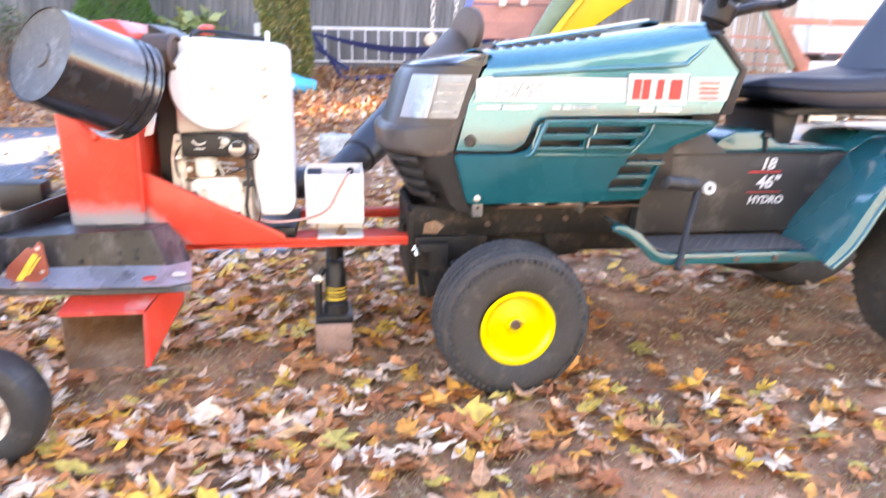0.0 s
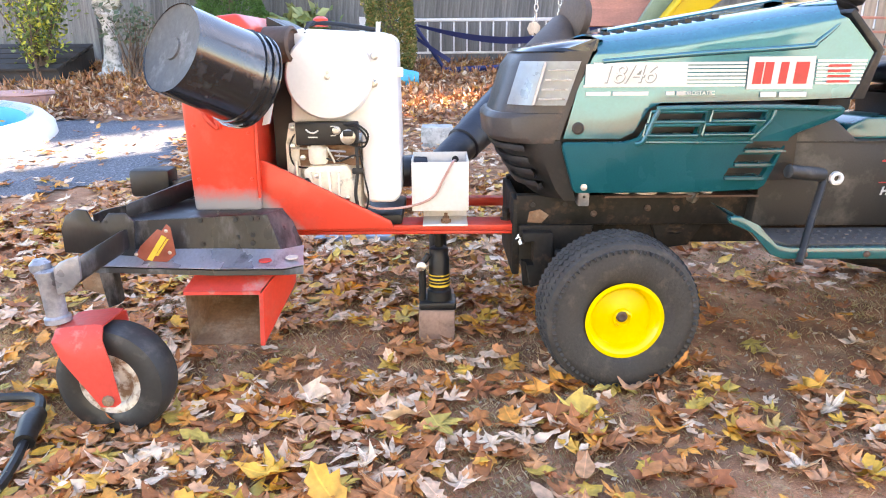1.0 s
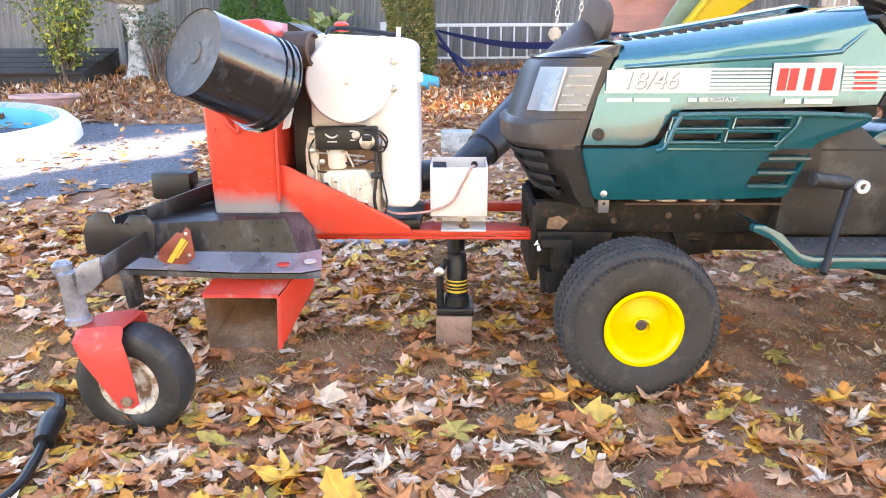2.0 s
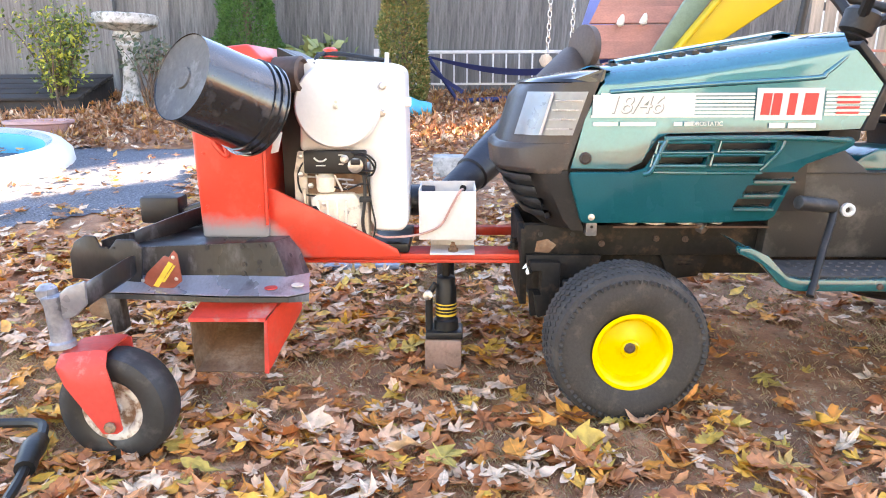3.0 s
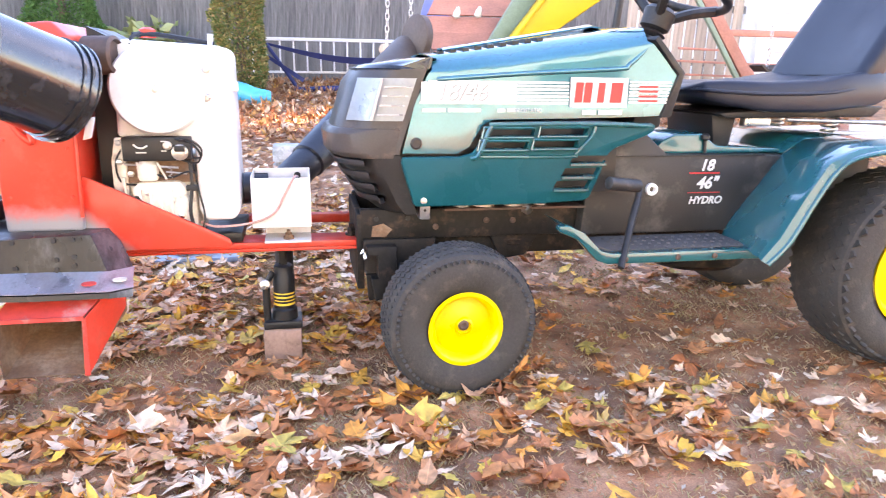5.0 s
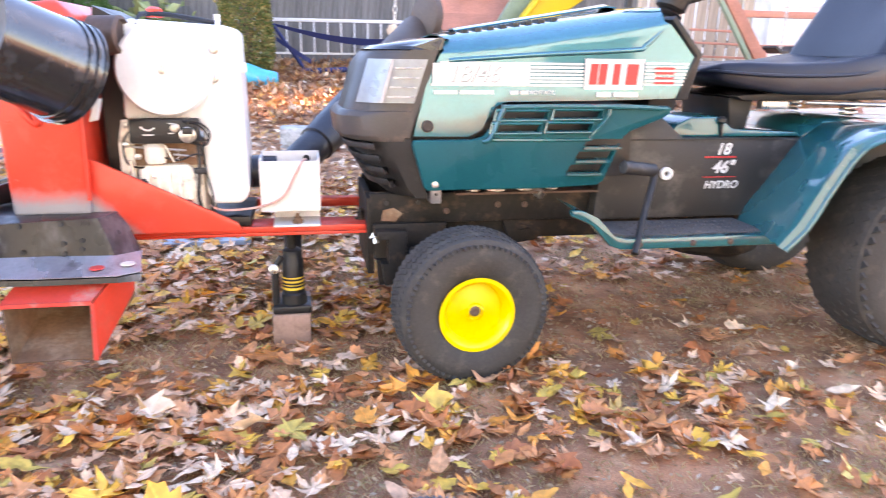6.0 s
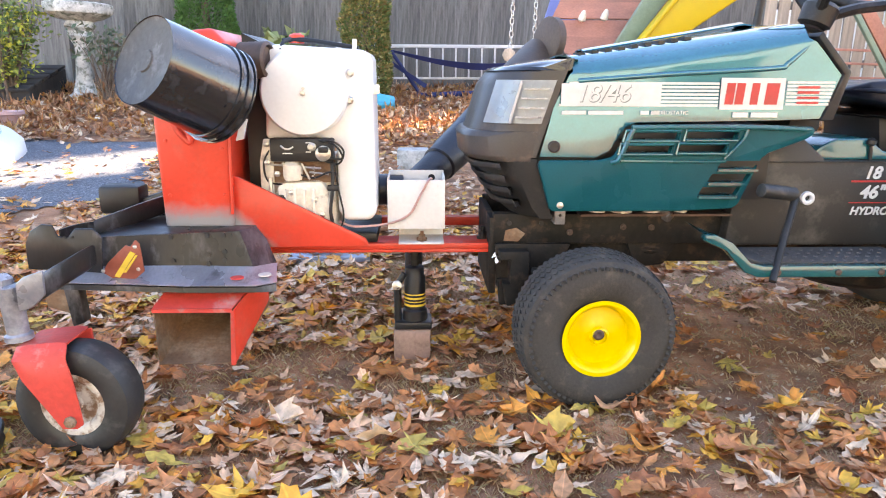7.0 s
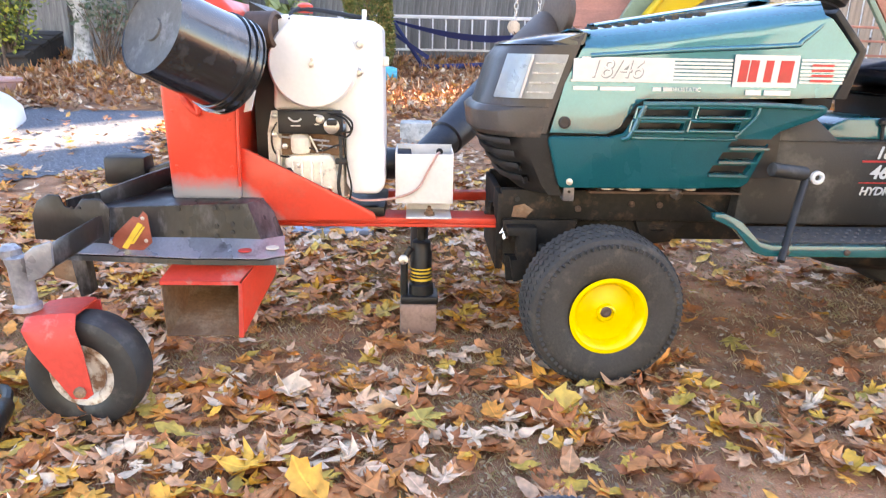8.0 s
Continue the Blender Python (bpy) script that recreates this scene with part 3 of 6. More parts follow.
writing("lettering", "18/46", 0.062, Matrix.Translation((0.03, 0.2062, 0.778)) @ FACE, DECALG, hood, 0.25, bold=0.012)
writing("lettering_front", "18/46", 0.062, Matrix.Translation((0.0285, 0.2052, 0.7795)) @ FACE, DECAL, hood, 0.25, bold=-0.008)
writing("lettering", "HYDROSTATIC", 0.0145, Matrix.Translation((0.205, 0.2066, 0.733)) @ FACE, DECAL, hood, 0.0)
for a, b in ((-0.075, -0.012), (-0.006, 0.085), (0.13, 0.152), (0.158, 0.18)):
    decal("text_bar", a, b, 0.728, 0.738, DECAL, 0.2076)
for a, b in ((0.372, 0.412), (0.42, 0.49)):
    decal("text_bar", a, b, 0.722, 0.735, DECAL, 0.2076)
part("hood_bolt", lathe([(0.016, 0), (0.016, 0.004), (0.011, 0.006), (0.011, 0.003), (0.0, 0.003)], (-0.09, 0.212, 0.645), (0, -1, 0), 20), BLACKP, hood, "black hood latch")

# side skirt with its vents
sk = [(-0.13, 0.612), (0.022, 0.612), (0.062, 0.622), (0.1, 0.688), (0.125, 0.7), (0.575, 0.7), (0.586, 0.694), (0.584, 0.68), (0.566, 0.668), (0.47, 0.632), (0.452, 0.618), (0.402, 0.496), (0.385, 0.485),
      (0.25, 0.479), (-0.09, 0.478), (-0.10, 0.484), (-0.134, 0.6)]
skirt = part("side_skirt", prism(sk, 0.186, 0.206), SKIRT, tractor, "teal side panel with cooling vents", bevel=0.006)


def slot(x0, x1, z0, z1, s=0.006):
    return prism([(x0, z0), (x1, z0), (x1 + s, z1), (x0 + s, z1)], 0.15, 0.26)


carve(skirt, [slot(0.088, 0.225, 0.667, 0.684), slot(0.245, 0.377, 0.669, 0.686), slot(0.078, 0.208, 0.633, 0.65), slot(0.228, 0.352, 0.635, 0.652),
              slot(0.335, 0.44, 0.592, 0.612, 0.012), slot(0.312, 0.415, 0.556, 0.578, 0.012), slot(0.29, 0.392, 0.521, 0.543, 0.012)])
# vent edges get a lighter, glossier teal than the panel for their sky highlights
for sgn, (a, b, z) in enumerate(((0.084, 0.23, 0.661), (0.241, 0.383, 0.663), (0.073, 0.214, 0.627), (0.224, 0.358, 0.629))):
    part("vent_lip", tube([(a, 0.184, z), (a + 0.004, 0.182, z + 0.028), (b, 0.182, z + 0.028), (b - 0.004, 0.184, z), (a, 0.184, z)], 0.0045, 6, 1), TEALG, skirt, smooth=True)
    part("vent_shelf", box(a + 0.003, b - 0.003, 0.174, 0.235, z - 0.001, z + 0.005), TEALG, skirt, bevel=0.002)
for a, b, z in ((0.335, 0.44, 0.588), (0.312, 0.415, 0.552), (0.29, 0.392, 0.517)):
    part("vent_shelf", turned(box(a, b, -0.034, 0.03, -0.003, 0.003), Matrix.Translation((0, 0.208, z))), TEALG, skirt)
part("vent_ridge", tube([(0.055, 0.188, 0.607), (0.075, 0.182, 0.618), (0.105, 0.181, 0.688), (0.13, 0.181, 0.697), (0.4, 0.181, 0.699), (0.57, 0.184, 0.693)], 0.007, 8, 5), TEALG, skirt, smooth=True)
part("vent_ridge", tube([(0.405, 0.184, 0.694), (0.396, 0.182, 0.668), (0.372, 0.182, 0.64), (0.352, 0.184, 0.618), (0.33, 0.186, 0.61), (0.08, 0.186, 0.612)], 0.005, 8, 5), TEALG, skirt, smooth=True)
part("side_skirt", prism(sk, mir(0.206), mir(0.186)), SKIRT, tractor, "teal side panel with cooling vents", bevel=0.006)
part("bolt", lathe([(0.009, 0), (0.009, 0.003), (0.005, 0.004), (0.005, 0.009), (0, 0.010)], (-0.073, 0.186, 0.495), (0, -1, 0), 12), SILVER, skirt, "zinc bolt head")
part("engine_bay", box(-0.16, 0.50, 0.245, mir(0.245), 0.50, 0.70), DARK, tractor)

# nose, grille and headlamps


def nose_ring(z, xf, xb):
    h = [(xb, 0.218), ((xb + xf) / 2 + 0.02, 0.222), (xf + 0.07, 0.24), (xf + 0.025, 0.285), (xf + 0.006, 0.35), (xf, YC)]
    h = h + [(a, mir(b)) for a, b in h[-2::-1]]
    return [(a, b, z) for a, b in h]


nose = part("nose", loft([nose_ring(*s) for s in ((0.615, -0.298, -0.135), (0.63, -0.315, -0.131), (0.672, -0.318, -0.118), (0.69, -0.305, -0.112), (0.80, -0.272, -0.075), (0.835, -0.245, -0.062), (0.852, -0.18, -0.056), (0.866, -0.10, -0.052))], closed=True), NOSEM, tractor, "greyish black plastic nose", bevel=0.0, smooth=True)
visor = part("visor", loft([nose_ring(*s) for s in ((0.838, -0.248, -0.055), (0.846, -0.235, -0.05), (0.868, -0.11, -0.046))], closed=True), BUCKET, nose, "glossy black visor", smooth=True)
grille = part("grille", loft([nose_ring(*s) for s in ((0.452, -0.19, -0.085), (0.48, -0.225, -0.095), (0.56, -0.272, -0.12), (0.613, -0.288, -0.134))], closed=True), BLACKP, tractor, "black plastic lower grille", smooth=True)
part("bumper", loft([nose_ring(*q) for q in ((0.604, -0.308, -0.150), (0.618, -0.327, -0.146), (0.668, -0.332, -0.136), (0.682, -0.318, -0.132), (0.684, -0.30, -0.130))], closed=True), NOSEM, nose, "scuffed black bumper band", bevel=0.004)
for i in range(4):
    z = 0.485 + 0.033 * i
    t = (z - 0.452) / 0.161
    a = [(p, q - 0.012 if q < YC else q + 0.012, r) for p, q, r in nose_ring(z, -0.222 - 0.1 * t, -0.165 - 0.03 * t)]
    b = [(p, q - 0.010 if q < YC else q + 0.010, r) for p, q, r in nose_ring(z + 0.016, -0.226 - 0.1 * t, -0.168 - 0.03 * t)]
    part("grille_bar", loft([a[1:-1], b[1:-1]], closed=True), BLACKP, grille, bevel=0.002)


def lamp_strip(z0, z1, inset, out):
    rows = []
    for t in np.linspace(0, 1, 6):
        z = z0 + (z1 - z0) * t
        xf, xb = -0.305 + 0.3 * (z - 0.69), -0.112 + 0.33 * (z - 0.69)
        h = [(xf + 0.03, 0.278), (xf + 0.07, 0.238), ((xb + xf) / 2 + 0.02, 0.220), (xb - inset, 0.2165)]
        rows.append([(a, b - out, z) for a, b in h])
    return rows


lamp = part("headlamp", loft(lamp_strip(0.704, 0.814, 0.018, 0.004), ends=False), LAMPW, nose, "dusty clear headlamp with silver reflector", smooth=True, thick=0.003)
for i in range(4):
    z = 0.718 + 0.024 * i
    part("reflector_rib", box(-0.20 + 0.3 * (z - 0.7), -0.132 + 0.3 * (z - 0.7), 0.210, 0.216, z, z + 0.004), BLUEGREY, lamp)
part("reflector_rib", prism([(-0.212, 0.705), (-0.206, 0.705), (-0.176, 0.812), (-0.182, 0.812)], 0.211, 0.217), BLUEGREY, lamp)
part("lens", loft(lamp_strip(0.704, 0.814, 0.018, 0.014), ends=False), bpy.data.materials.new("headlamp glass"), lamp, "clear plastic lens", smooth=True)
gl = bpy.data.materials["headlamp glass"]
gl.use_nodes = True
gb = gl.node_tree.nodes["Principled BSDF"]
gb.inputs["Base Color"].default_value, gb.inputs["Transmission Weight"].default_value, gb.inputs["Roughness"].default_value, gb.inputs["IOR"].default_value = (0.85, 0.88, 0.9, 1), 1.0, 0.25, 1.1

# frame, axle and engine underside
part("frame_rail", box(-0.235, 1.05, 0.295, 0.33, 0.365, 0.452), FRAMEM, tractor, bevel=0.004)
part("frame_rail", box(-0.235, 1.05, mir(0.33), mir(0.295), 0.365, 0.452), FRAMEM, tractor, bevel=0.004)
part("front_plate", box(-0.245, -0.225, 0.296, mir(0.296), 0.22, 0.44), FRAMEM, tractor, bevel=0.003)
hang = part("hanger", prism([(-0.23, 0.37), (-0.02, 0.37), (-0.05, 0.28), (-0.12, 0.2), (-0.215, 0.19), (-0.225, 0.3)], 0.275, 0.294), FRAMEM, tractor, bevel=0.004)
carve(hang, [box(-0.247, -0.191, 0.20, 0.31, 0.267, 0.336)])
hang = part("hanger", prism([(-0.225, 0.36), (-0.14, 0.36), (-0.14, 0.22), (-0.2, 0.2)], 0.23, 0.272), FRAMEM, tractor, bevel=0.006)
carve(hang, [box(-0.247, -0.191, 0.20, 0.31, 0.267, 0.336)])
part("washer", lathe([(0.011, 0), (0.011, 0.003), (0.004, 0.005), (0, 0.005)], (-0.155, 0.274, 0.317), (0, -1, 0), 16), CREAM, tractor, "pale washer", smooth=True)
for x, z in ((-0.165, 0.335), (-0.02, 0.40), (0.13, 0.415), (0.21, 0.413), (0.02, 0.345)):
    part("bolt", lathe([(0.009, 0), (0.009, 0.005), (0.005, 0.006), (0.005, 0.01), (0, 0.011)], (x, 0.29 if z > 0.34 and x > -0.1 else 0.272, z), (0, -1, 0), 8), MUFF, tractor)
part("steering_arm", rod((-0.13, 0.24, 0.30), (0.02, 0.17, 0.30), 0.012, 10), FRAMEM, tractor, smooth=True)
part("tie_rod", rod((-0.11, 0.25, 0.27), (-0.11, 0.70, 0.27), 0.01, 10), FRAMEM, tractor, smooth=True)
for x in (-0.19, -0.10, -0.04):
    part("rail_hole", lathe([(0.007, 0), (0.007, 0.002)], (x, 0.2945, 0.425), (0, -1, 0), 12), DARK, tractor)
part("rust_patch", prism([(-0.205, 0.375), (-0.165, 0.372), (-0.145, 0.395), (-0.17, 0.412), (-0.2, 0.405)], 0.2925, 0.2945), RUST, tractor)
part("belt_guard", prism([(0.15, 0.365), (0.30, 0.365), (0.26, 0.30), (0.18, 0.29)], 0.31, 0.325), FRAMEM, tractor, bevel=0.004)
part("pulley", lathe([(0.05, 0), (0.055, 0.006), (0.045, 0.012), (0.055, 0.018), (0.05, 0.024)], (0.22, 0.36, 0.33), (0, 0, 1), 24), FRAMEM, tractor, smooth=True)
part("axle", box(-0.035, 0.035, 0.13, mir(0.13), 0.2, 0.27), FRAMEM, tractor, bevel=0.008)
part("spindle", rod((0, 0.155, 0.14), (0, 0.155, 0.34), 0.022, 14), FRAMEM, tractor, smooth=True)
part("heat_tray", box(0.0, 0.42, 0.25, 0.60, 0.452, 0.458), MUFF, tractor)
part("engine_block", box(0.02, 0.33, 0.30, 0.62, 0.462, 0.51), MUFF, tractor, bevel=0.01)
for x, w in ((0.03, 0.045), (0.09, 0.06), (0.18, 0.05), (0.27, 0.035)):
    part("engine_fin", lathe([(w / 2, 0), (w / 2, 0.018), (w / 3, 0.022), (w / 3, 0.05)], (x + w / 2, 0.285, 0.459), (0, 0, 1), 12), CREAM, tractor, smooth=True)
part("drain_bolt", lathe([(0.016, 0), (0.016, 0.02), (0.011, 0.022), (0.011, 0.08)], (0.25, 0.255, 0.448), (-0.5, 0.6, 0.3), 6), SILVER, tractor)
part("bracket", box(-0.075, -0.045, 0.24, 0.29, 0.432, 0.476), STEMM, tractor, "zinc bracket", bevel=0.003)
part("rail_hole", lathe([(0.004, 0), (0.004, 0.002)], (-0.06, 0.2395, 0.458), (0, -1, 0), 12), DARK, tractor)
part("mower_deck", lathe([(0.15, 0), (0.18, 0.02), (0.19, 0.06), (0.16, 0.08), (0.05, 0.09)], (1.0, 0.62, 0.17), (0, 0, 1), 40), FRAMEM, tractor, "black mower deck shell", smooth=True)


def tyre_tread(rr, w, n, depth):
    """Diamond turf blocks round a tyre that turns about y, centred on the origin."""
    out = []
    for i in range(n):
        for row in range(7):
            a = 2 * math.pi * (i + 0.5 * (row % 2)) / n
            y = -w * 0.44 + row * w * 0.14667
            drop = (0.024, 0.006, 0.001, 0.0, 0.001, 0.006, 0.024)[row]
            r0, r1 = rr - 0.006 - drop, rr + depth - drop
            da, dy = math.pi / n * 0.85, w * 0.07
            q = [(a - da, y - dy * 0.2), (a - da * 0.1, y - dy), (a + da, y + dy * 0.2), (a + da * 0.1, y + dy)]
            v = [(r * math.cos(b), yy, r * math.sin(b)) for r in (r0, r1) for b, yy in q]
            out.append((v, [(4, 5, 6, 7), (0, 1, 5, 4), (1, 2, 6, 5), (2, 3, 7, 6), (3, 0, 4, 7)]))
    return cat(*out)


def wheel(name, at, R, w, rim_r, rimm, tyrem, parent, tread, turn=0.0, label=""):
    """A wheel whose outer face looks to -y."""
    m = Matrix.Translation(at) @ Matrix.Rotation(radians(turn), 4, "Z")
    wh = part(name, turned(lathe([(rim_r * 0.3, w * 0.32), (rim_r * 0.3, w * 0.9)], (0, -w * 0.5, 0), (0, 1, 0), 24), m), FRAMEM, parent, label)
    s, sag = R - rim_r, 0.006 if tread > 52 else 0.0
    prof = [(rim_r - 0.004, -w * 0.36), (rim_r + 0.004, -w * 0.40), (rim_r + s * 0.2, -w * 0.455), (rim_r + s * 0.45, -w * 0.49), (rim_r + s * 0.62, -w * 0.485), (R - s * 0.26, -w * 0.462), (R - s * 0.1, -w * 0.41), (R - 0.004, -w * 0.3), (R, -w * 0.12),
            (R, w * 0.12), (R - 0.004, w * 0.3), (R - s * 0.1, w * 0.41), (R - s * 0.3, w * 0.46), (rim_r + s * 0.45, w * 0.49), (rim_r, w * 0.4)]
    ty = part("tyre", turned(lathe(prof, (0, 0, 0), (0, 1, 0), 64, caps=False), m), tyrem, wh, smooth=True)
    if tread:
        part("tread", turned(tyre_tread(R, w, tread, 0.0026), m), tyrem, ty)
    rp = [(rim_r + 0.004, -w * 0.40), (rim_r + 0.006, -w * 0.43), (rim_r - 0.004, -w * 0.43), (rim_r - 0.012, -w * 0.385), (rim_r - 0.016, -w * 0.30), (rim_r * 0.80, -w * 0.24), (rim_r * 0.6, -w * 0.25), (rim_r * 0.4, -w * 0.275), (rim_r * 0.27, -w * 0.285),
          (rim_r * 0.24, -w * 0.33), (rim_r * 0.2, -w * 0.34), (rim_r * 0.19, -w * 0.30), (0.0, -w * 0.30)]
    part("rim", turned(lathe(rp, (0.003, 0, -sag), (0, 1, 0), 48, caps=False), m), rimm, wh, smooth=True)
    return wh, m


fw, fm = wheel("front_wheel", (0.002, 0.075, 0.197), 0.203, 0.165, 0.094, YELLOW, RUBBER, tractor, 70, 3, "small front wheel with yellow rim")
part("hub_cap", turned(lathe([(0.014, 0), (0.014, 0.012), (0.009, 0.014), (0, 0.010)], (0, -0.045, 0), (0, -1, 0), 16), fm), MUFF, fw, "rusty axle end", smooth=True)
wheel("front_wheel", (0.0, mir(0.075), 0.203), 0.203, 0.165, 0.099, YELLOW, RUBBER, tractor, 0, 0)
rw, rm = wheel("rear_wheel", (1.345, 0.075, 0.29), 0.29, 0.24, 0.158, YELLOW, RUBBER, tractor, 50, 0, "large rear wheel with yellow rim")
part("hub_cap", turned(lathe([(0.02, 0), (0.02, 0.03), (0, 0.032)], (0, -0.075, 0), (0, -1, 0), 16), rm), MUFF, rw, "rusty axle end", smooth=True)
for a in range(5):
    an = a * 1.2566 + 0.4
    part("wheel_bolt", turned(rod((0.065 * math.cos(an), -0.058, 0.065 * math.sin(an)), (0.065 * math.cos(an), -0.072, 0.065 * math.sin(an)), 0.009, 6), rm), SILVER, rw)
wheel("rear_wheel", (1.345, mir(0.075), 0.29), 0.29, 0.24, 0.158, YELLOW, RUBBER, tractor, 0, 0)

# footboard, console, fender
foot = part("footboard", prism([(0.262, 0.446), (0.29, 0.446), (0.335, 0.425), (0.385, 0.374), (0.42, 0.366), (0.868, 0.366), (0.885, 0.36), (0.872, 0.334), (0.405, 0.336), (0.372, 0.348), (0.318, 0.405), (0.262, 0.43)], 0.046, 0.075), TEALG, tractor, "teal steel running board", bevel=0.005)
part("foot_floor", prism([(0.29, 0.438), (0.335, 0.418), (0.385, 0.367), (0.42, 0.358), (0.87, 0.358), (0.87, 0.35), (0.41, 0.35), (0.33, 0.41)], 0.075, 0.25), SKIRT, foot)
mat_ = part("foot_mat", prism([(0.39, 0.371), (0.425, 0.3605), (0.85, 0.3605), (0.85, 0.366), (0.43, 0.366), (0.395, 0.376)], 0.085, 0.245), MATM, foot, "worn dusty rubber foot mat", bevel=0.002)
stud_me = solid("stud", lathe([(0.006, 0), (0.004, 0.003)], (0, 0, 0), (0, 0, 1), 6), MATM, smooth=True)
for i in range(14):
    for j in range(4):
        part("stud", stud_me, None, mat_).matrix_basis = pose(0.46 + 0.028 * i, 0.10 + 0.036 * j, 0.366)
for x in (0.455, 0.61, 0.72):
    part("bolt", lathe([(0.008, 0), (0.008, 0.004), (0, 0.007)], (x, 0.046, 0.349), (0, -1, 0), 10), MUFF, foot)
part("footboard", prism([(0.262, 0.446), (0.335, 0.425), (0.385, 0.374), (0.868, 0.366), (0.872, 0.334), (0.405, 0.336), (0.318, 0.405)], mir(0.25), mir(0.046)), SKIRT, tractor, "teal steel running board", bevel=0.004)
con = part("console", prism([(0.405, 0.37), (0.42, 0.52), (0.455, 0.602), (0.555, 0.675), (0.585, 0.672), (0.665, 0.605), (1.36, 0.598), (1.36, 0.37)], 0.25, mir(0.25)), CONSOLE, tractor, "dark grey plastic side console", bevel=0.006)
part("seam", box(0.456, 0.985, 0.2465, 0.25, 0.599, 0.603), BLACKP, con)
part("dash_tower", prism([(0.56, 0.675), (0.60, 0.84), (0.635, 0.90), (0.66, 0.88), (0.66, 0.675)], 0.29, mir(0.29)), BLACKP, tractor, "black dashboard tower", bevel=0.02)
ring = part("lever_bushing", lathe([(0.008, -0.004), (0.008, 0.007), (0.012, 0.010), (0.018, 0.008), (0.019, -0.004)], (0.621, 0.248, 0.503), (0, -1, 0), 24, caps=False), WHITE, con, "white plastic ring", smooth=True)
ped = part("pedal_lever", cat(tube([(0.55, 0.25, 0.525), (0.535, 0.165, 0.526), (0.526, 0.14, 0.505), (0.484, 0.09, 0.425), (0.436, 0.03, 0.33)], 0.0095, 10, 6)), BLACKP, tractor, "black bent lever", smooth=True)
part("grip", rod((0.425, 0.12, 0.545), (0.53, 0.15, 0.53), 0.018, 14), RUBBER2, ped, smooth=True, bevel=0.003)
decal("panel_line", 0.74, 0.84, 0.5465, 0.5515, DECALR, 0.2475, con)
decal("panel_line", 0.74, 0.847, 0.4885, 0.4915, DECALR, 0.2475, con)
writing("lettering", "18", 0.046, Matrix.Translation((0.795, 0.2475, 0.571)) @ FACE, DECAL, con, 0.25, bold=0.03)
writing("lettering", '46"', 0.05, Matrix.Translation((0.80, 0.2475, 0.518)) @ FACE, DECAL, con, 0.25, bold=0.03)
writing("lettering", "HYDRO", 0.031, Matrix.Translation((0.80, 0.2475, 0.466)) @ FACE, DECAL, con, 0.25, bold=0.03)
F_IN = [(0.872, 0.358), (0.90, 0.412), (0.985, 0.522), (1.045, 0.602), (1.11, 0.646), (1.215, 0.658), (1.5, 0.66), (1.66, 0.60)]
F_OUT = [(0.80, 0.362), (0.85, 0.42), (0.908, 0.525), (0.968, 0.618), (1.05, 0.655), (1.20, 0.672), (1.5, 0.672), (1.66, 0.61)]
F_RIM = [(0.815, 0.346), (0.872, 0.405), (0.93, 0.508), (0.99, 0.597), (1.06, 0.632), (1.20, 0.646), (1.5, 0.646), (1.64, 0.59)]


def fender_row(k, y, drop=0.0):
    return [(a + (c - a) * k, y, b + (d - b) * k - drop) for (a, b), (c, d) in zip(F_IN, F_OUT)]


fend = part("fender", loft([fender_row(0, 0.25), fender_row(0.3, 0.16), fender_row(0.6, 0.07), fender_row(0.8, 0.015), fender_row(0.83, 0.008, 0.004), fender_row(0.98, -0.03, 0.0), fender_row(1, -0.044, 0.006)]
                           + [[(a, -0.054, b) for a, b in F_RIM]], ends=False), TEALG, tractor, "teal rear fender", smooth=True, thick=0.005)
part("fender_edge", tube([(a, -0.054, b) for a, b in F_RIM], 0.007, 8, 5), TEALG, fend, smooth=True)
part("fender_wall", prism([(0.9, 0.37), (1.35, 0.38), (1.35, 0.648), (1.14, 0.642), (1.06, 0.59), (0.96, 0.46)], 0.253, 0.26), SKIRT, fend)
part("fender_top", prism([(1.05, 0.603), (1.13, 0.652), (1.72, 0.662), (1.72, 0.603)], 0.262, mir(0.262)), TEALG, tractor, "teal seat deck", bevel=0.008)
part("tunnel", prism([(0.62, 0.603), (0.66, 0.64), (0.70, 0.662), (0.79, 0.665), (0.84, 0.628), (1.06, 0.618), (1.06, 0.603)], 0.28, mir(0.28)), TEALG, tractor, "teal tunnel cover", bevel=0.010)
kn = part("shift_lever", rod((0.80, 0.275, 0.60), (0.797, 0.275, 0.645), 0.005, 8), DARK, tractor)
part("knob", lathe([(0.004, 0), (0.013, 0.006), (0.013, 0.016), (0.006, 0.022), (0, 0.023)], (0.797, 0.275, 0.642), (0, 0, 1), 14), DARK, kn, smooth=True)
part("seat_base", prism([(0.84, 0.722), (0.87, 0.708), (1.38, 0.712), (1.42, 0.745), (1.0, 0.735)], 0.29, mir(0.29)), BLACKP, tractor, "black seat base pan", bevel=0.006)
part("seat_pivot", prism([(0.86, 0.62), (0.845, 0.715), (0.93, 0.715), (0.915, 0.62)], 0.33, mir(0.33)), BLACKP, tractor, "black seat pivot bracket", bevel=0.006)
part("seat_latch", box(0.94, 1.03, 0.30, 0.33, 0.682, 0.708), SILVER, tractor, "zinc seat latch", bevel=0.004)
for y in (0.34, 0.60):
    part("seat_spring", tube([(1.27 + 0.022 * math.cos(q), y + 0.022 * math.sin(q), 0.66 + 0.0024 * q) for q in np.linspace(0, 25, 76)], 0.004, 6, 1), SILVER, tractor, "zinc coil spring", smooth=True)
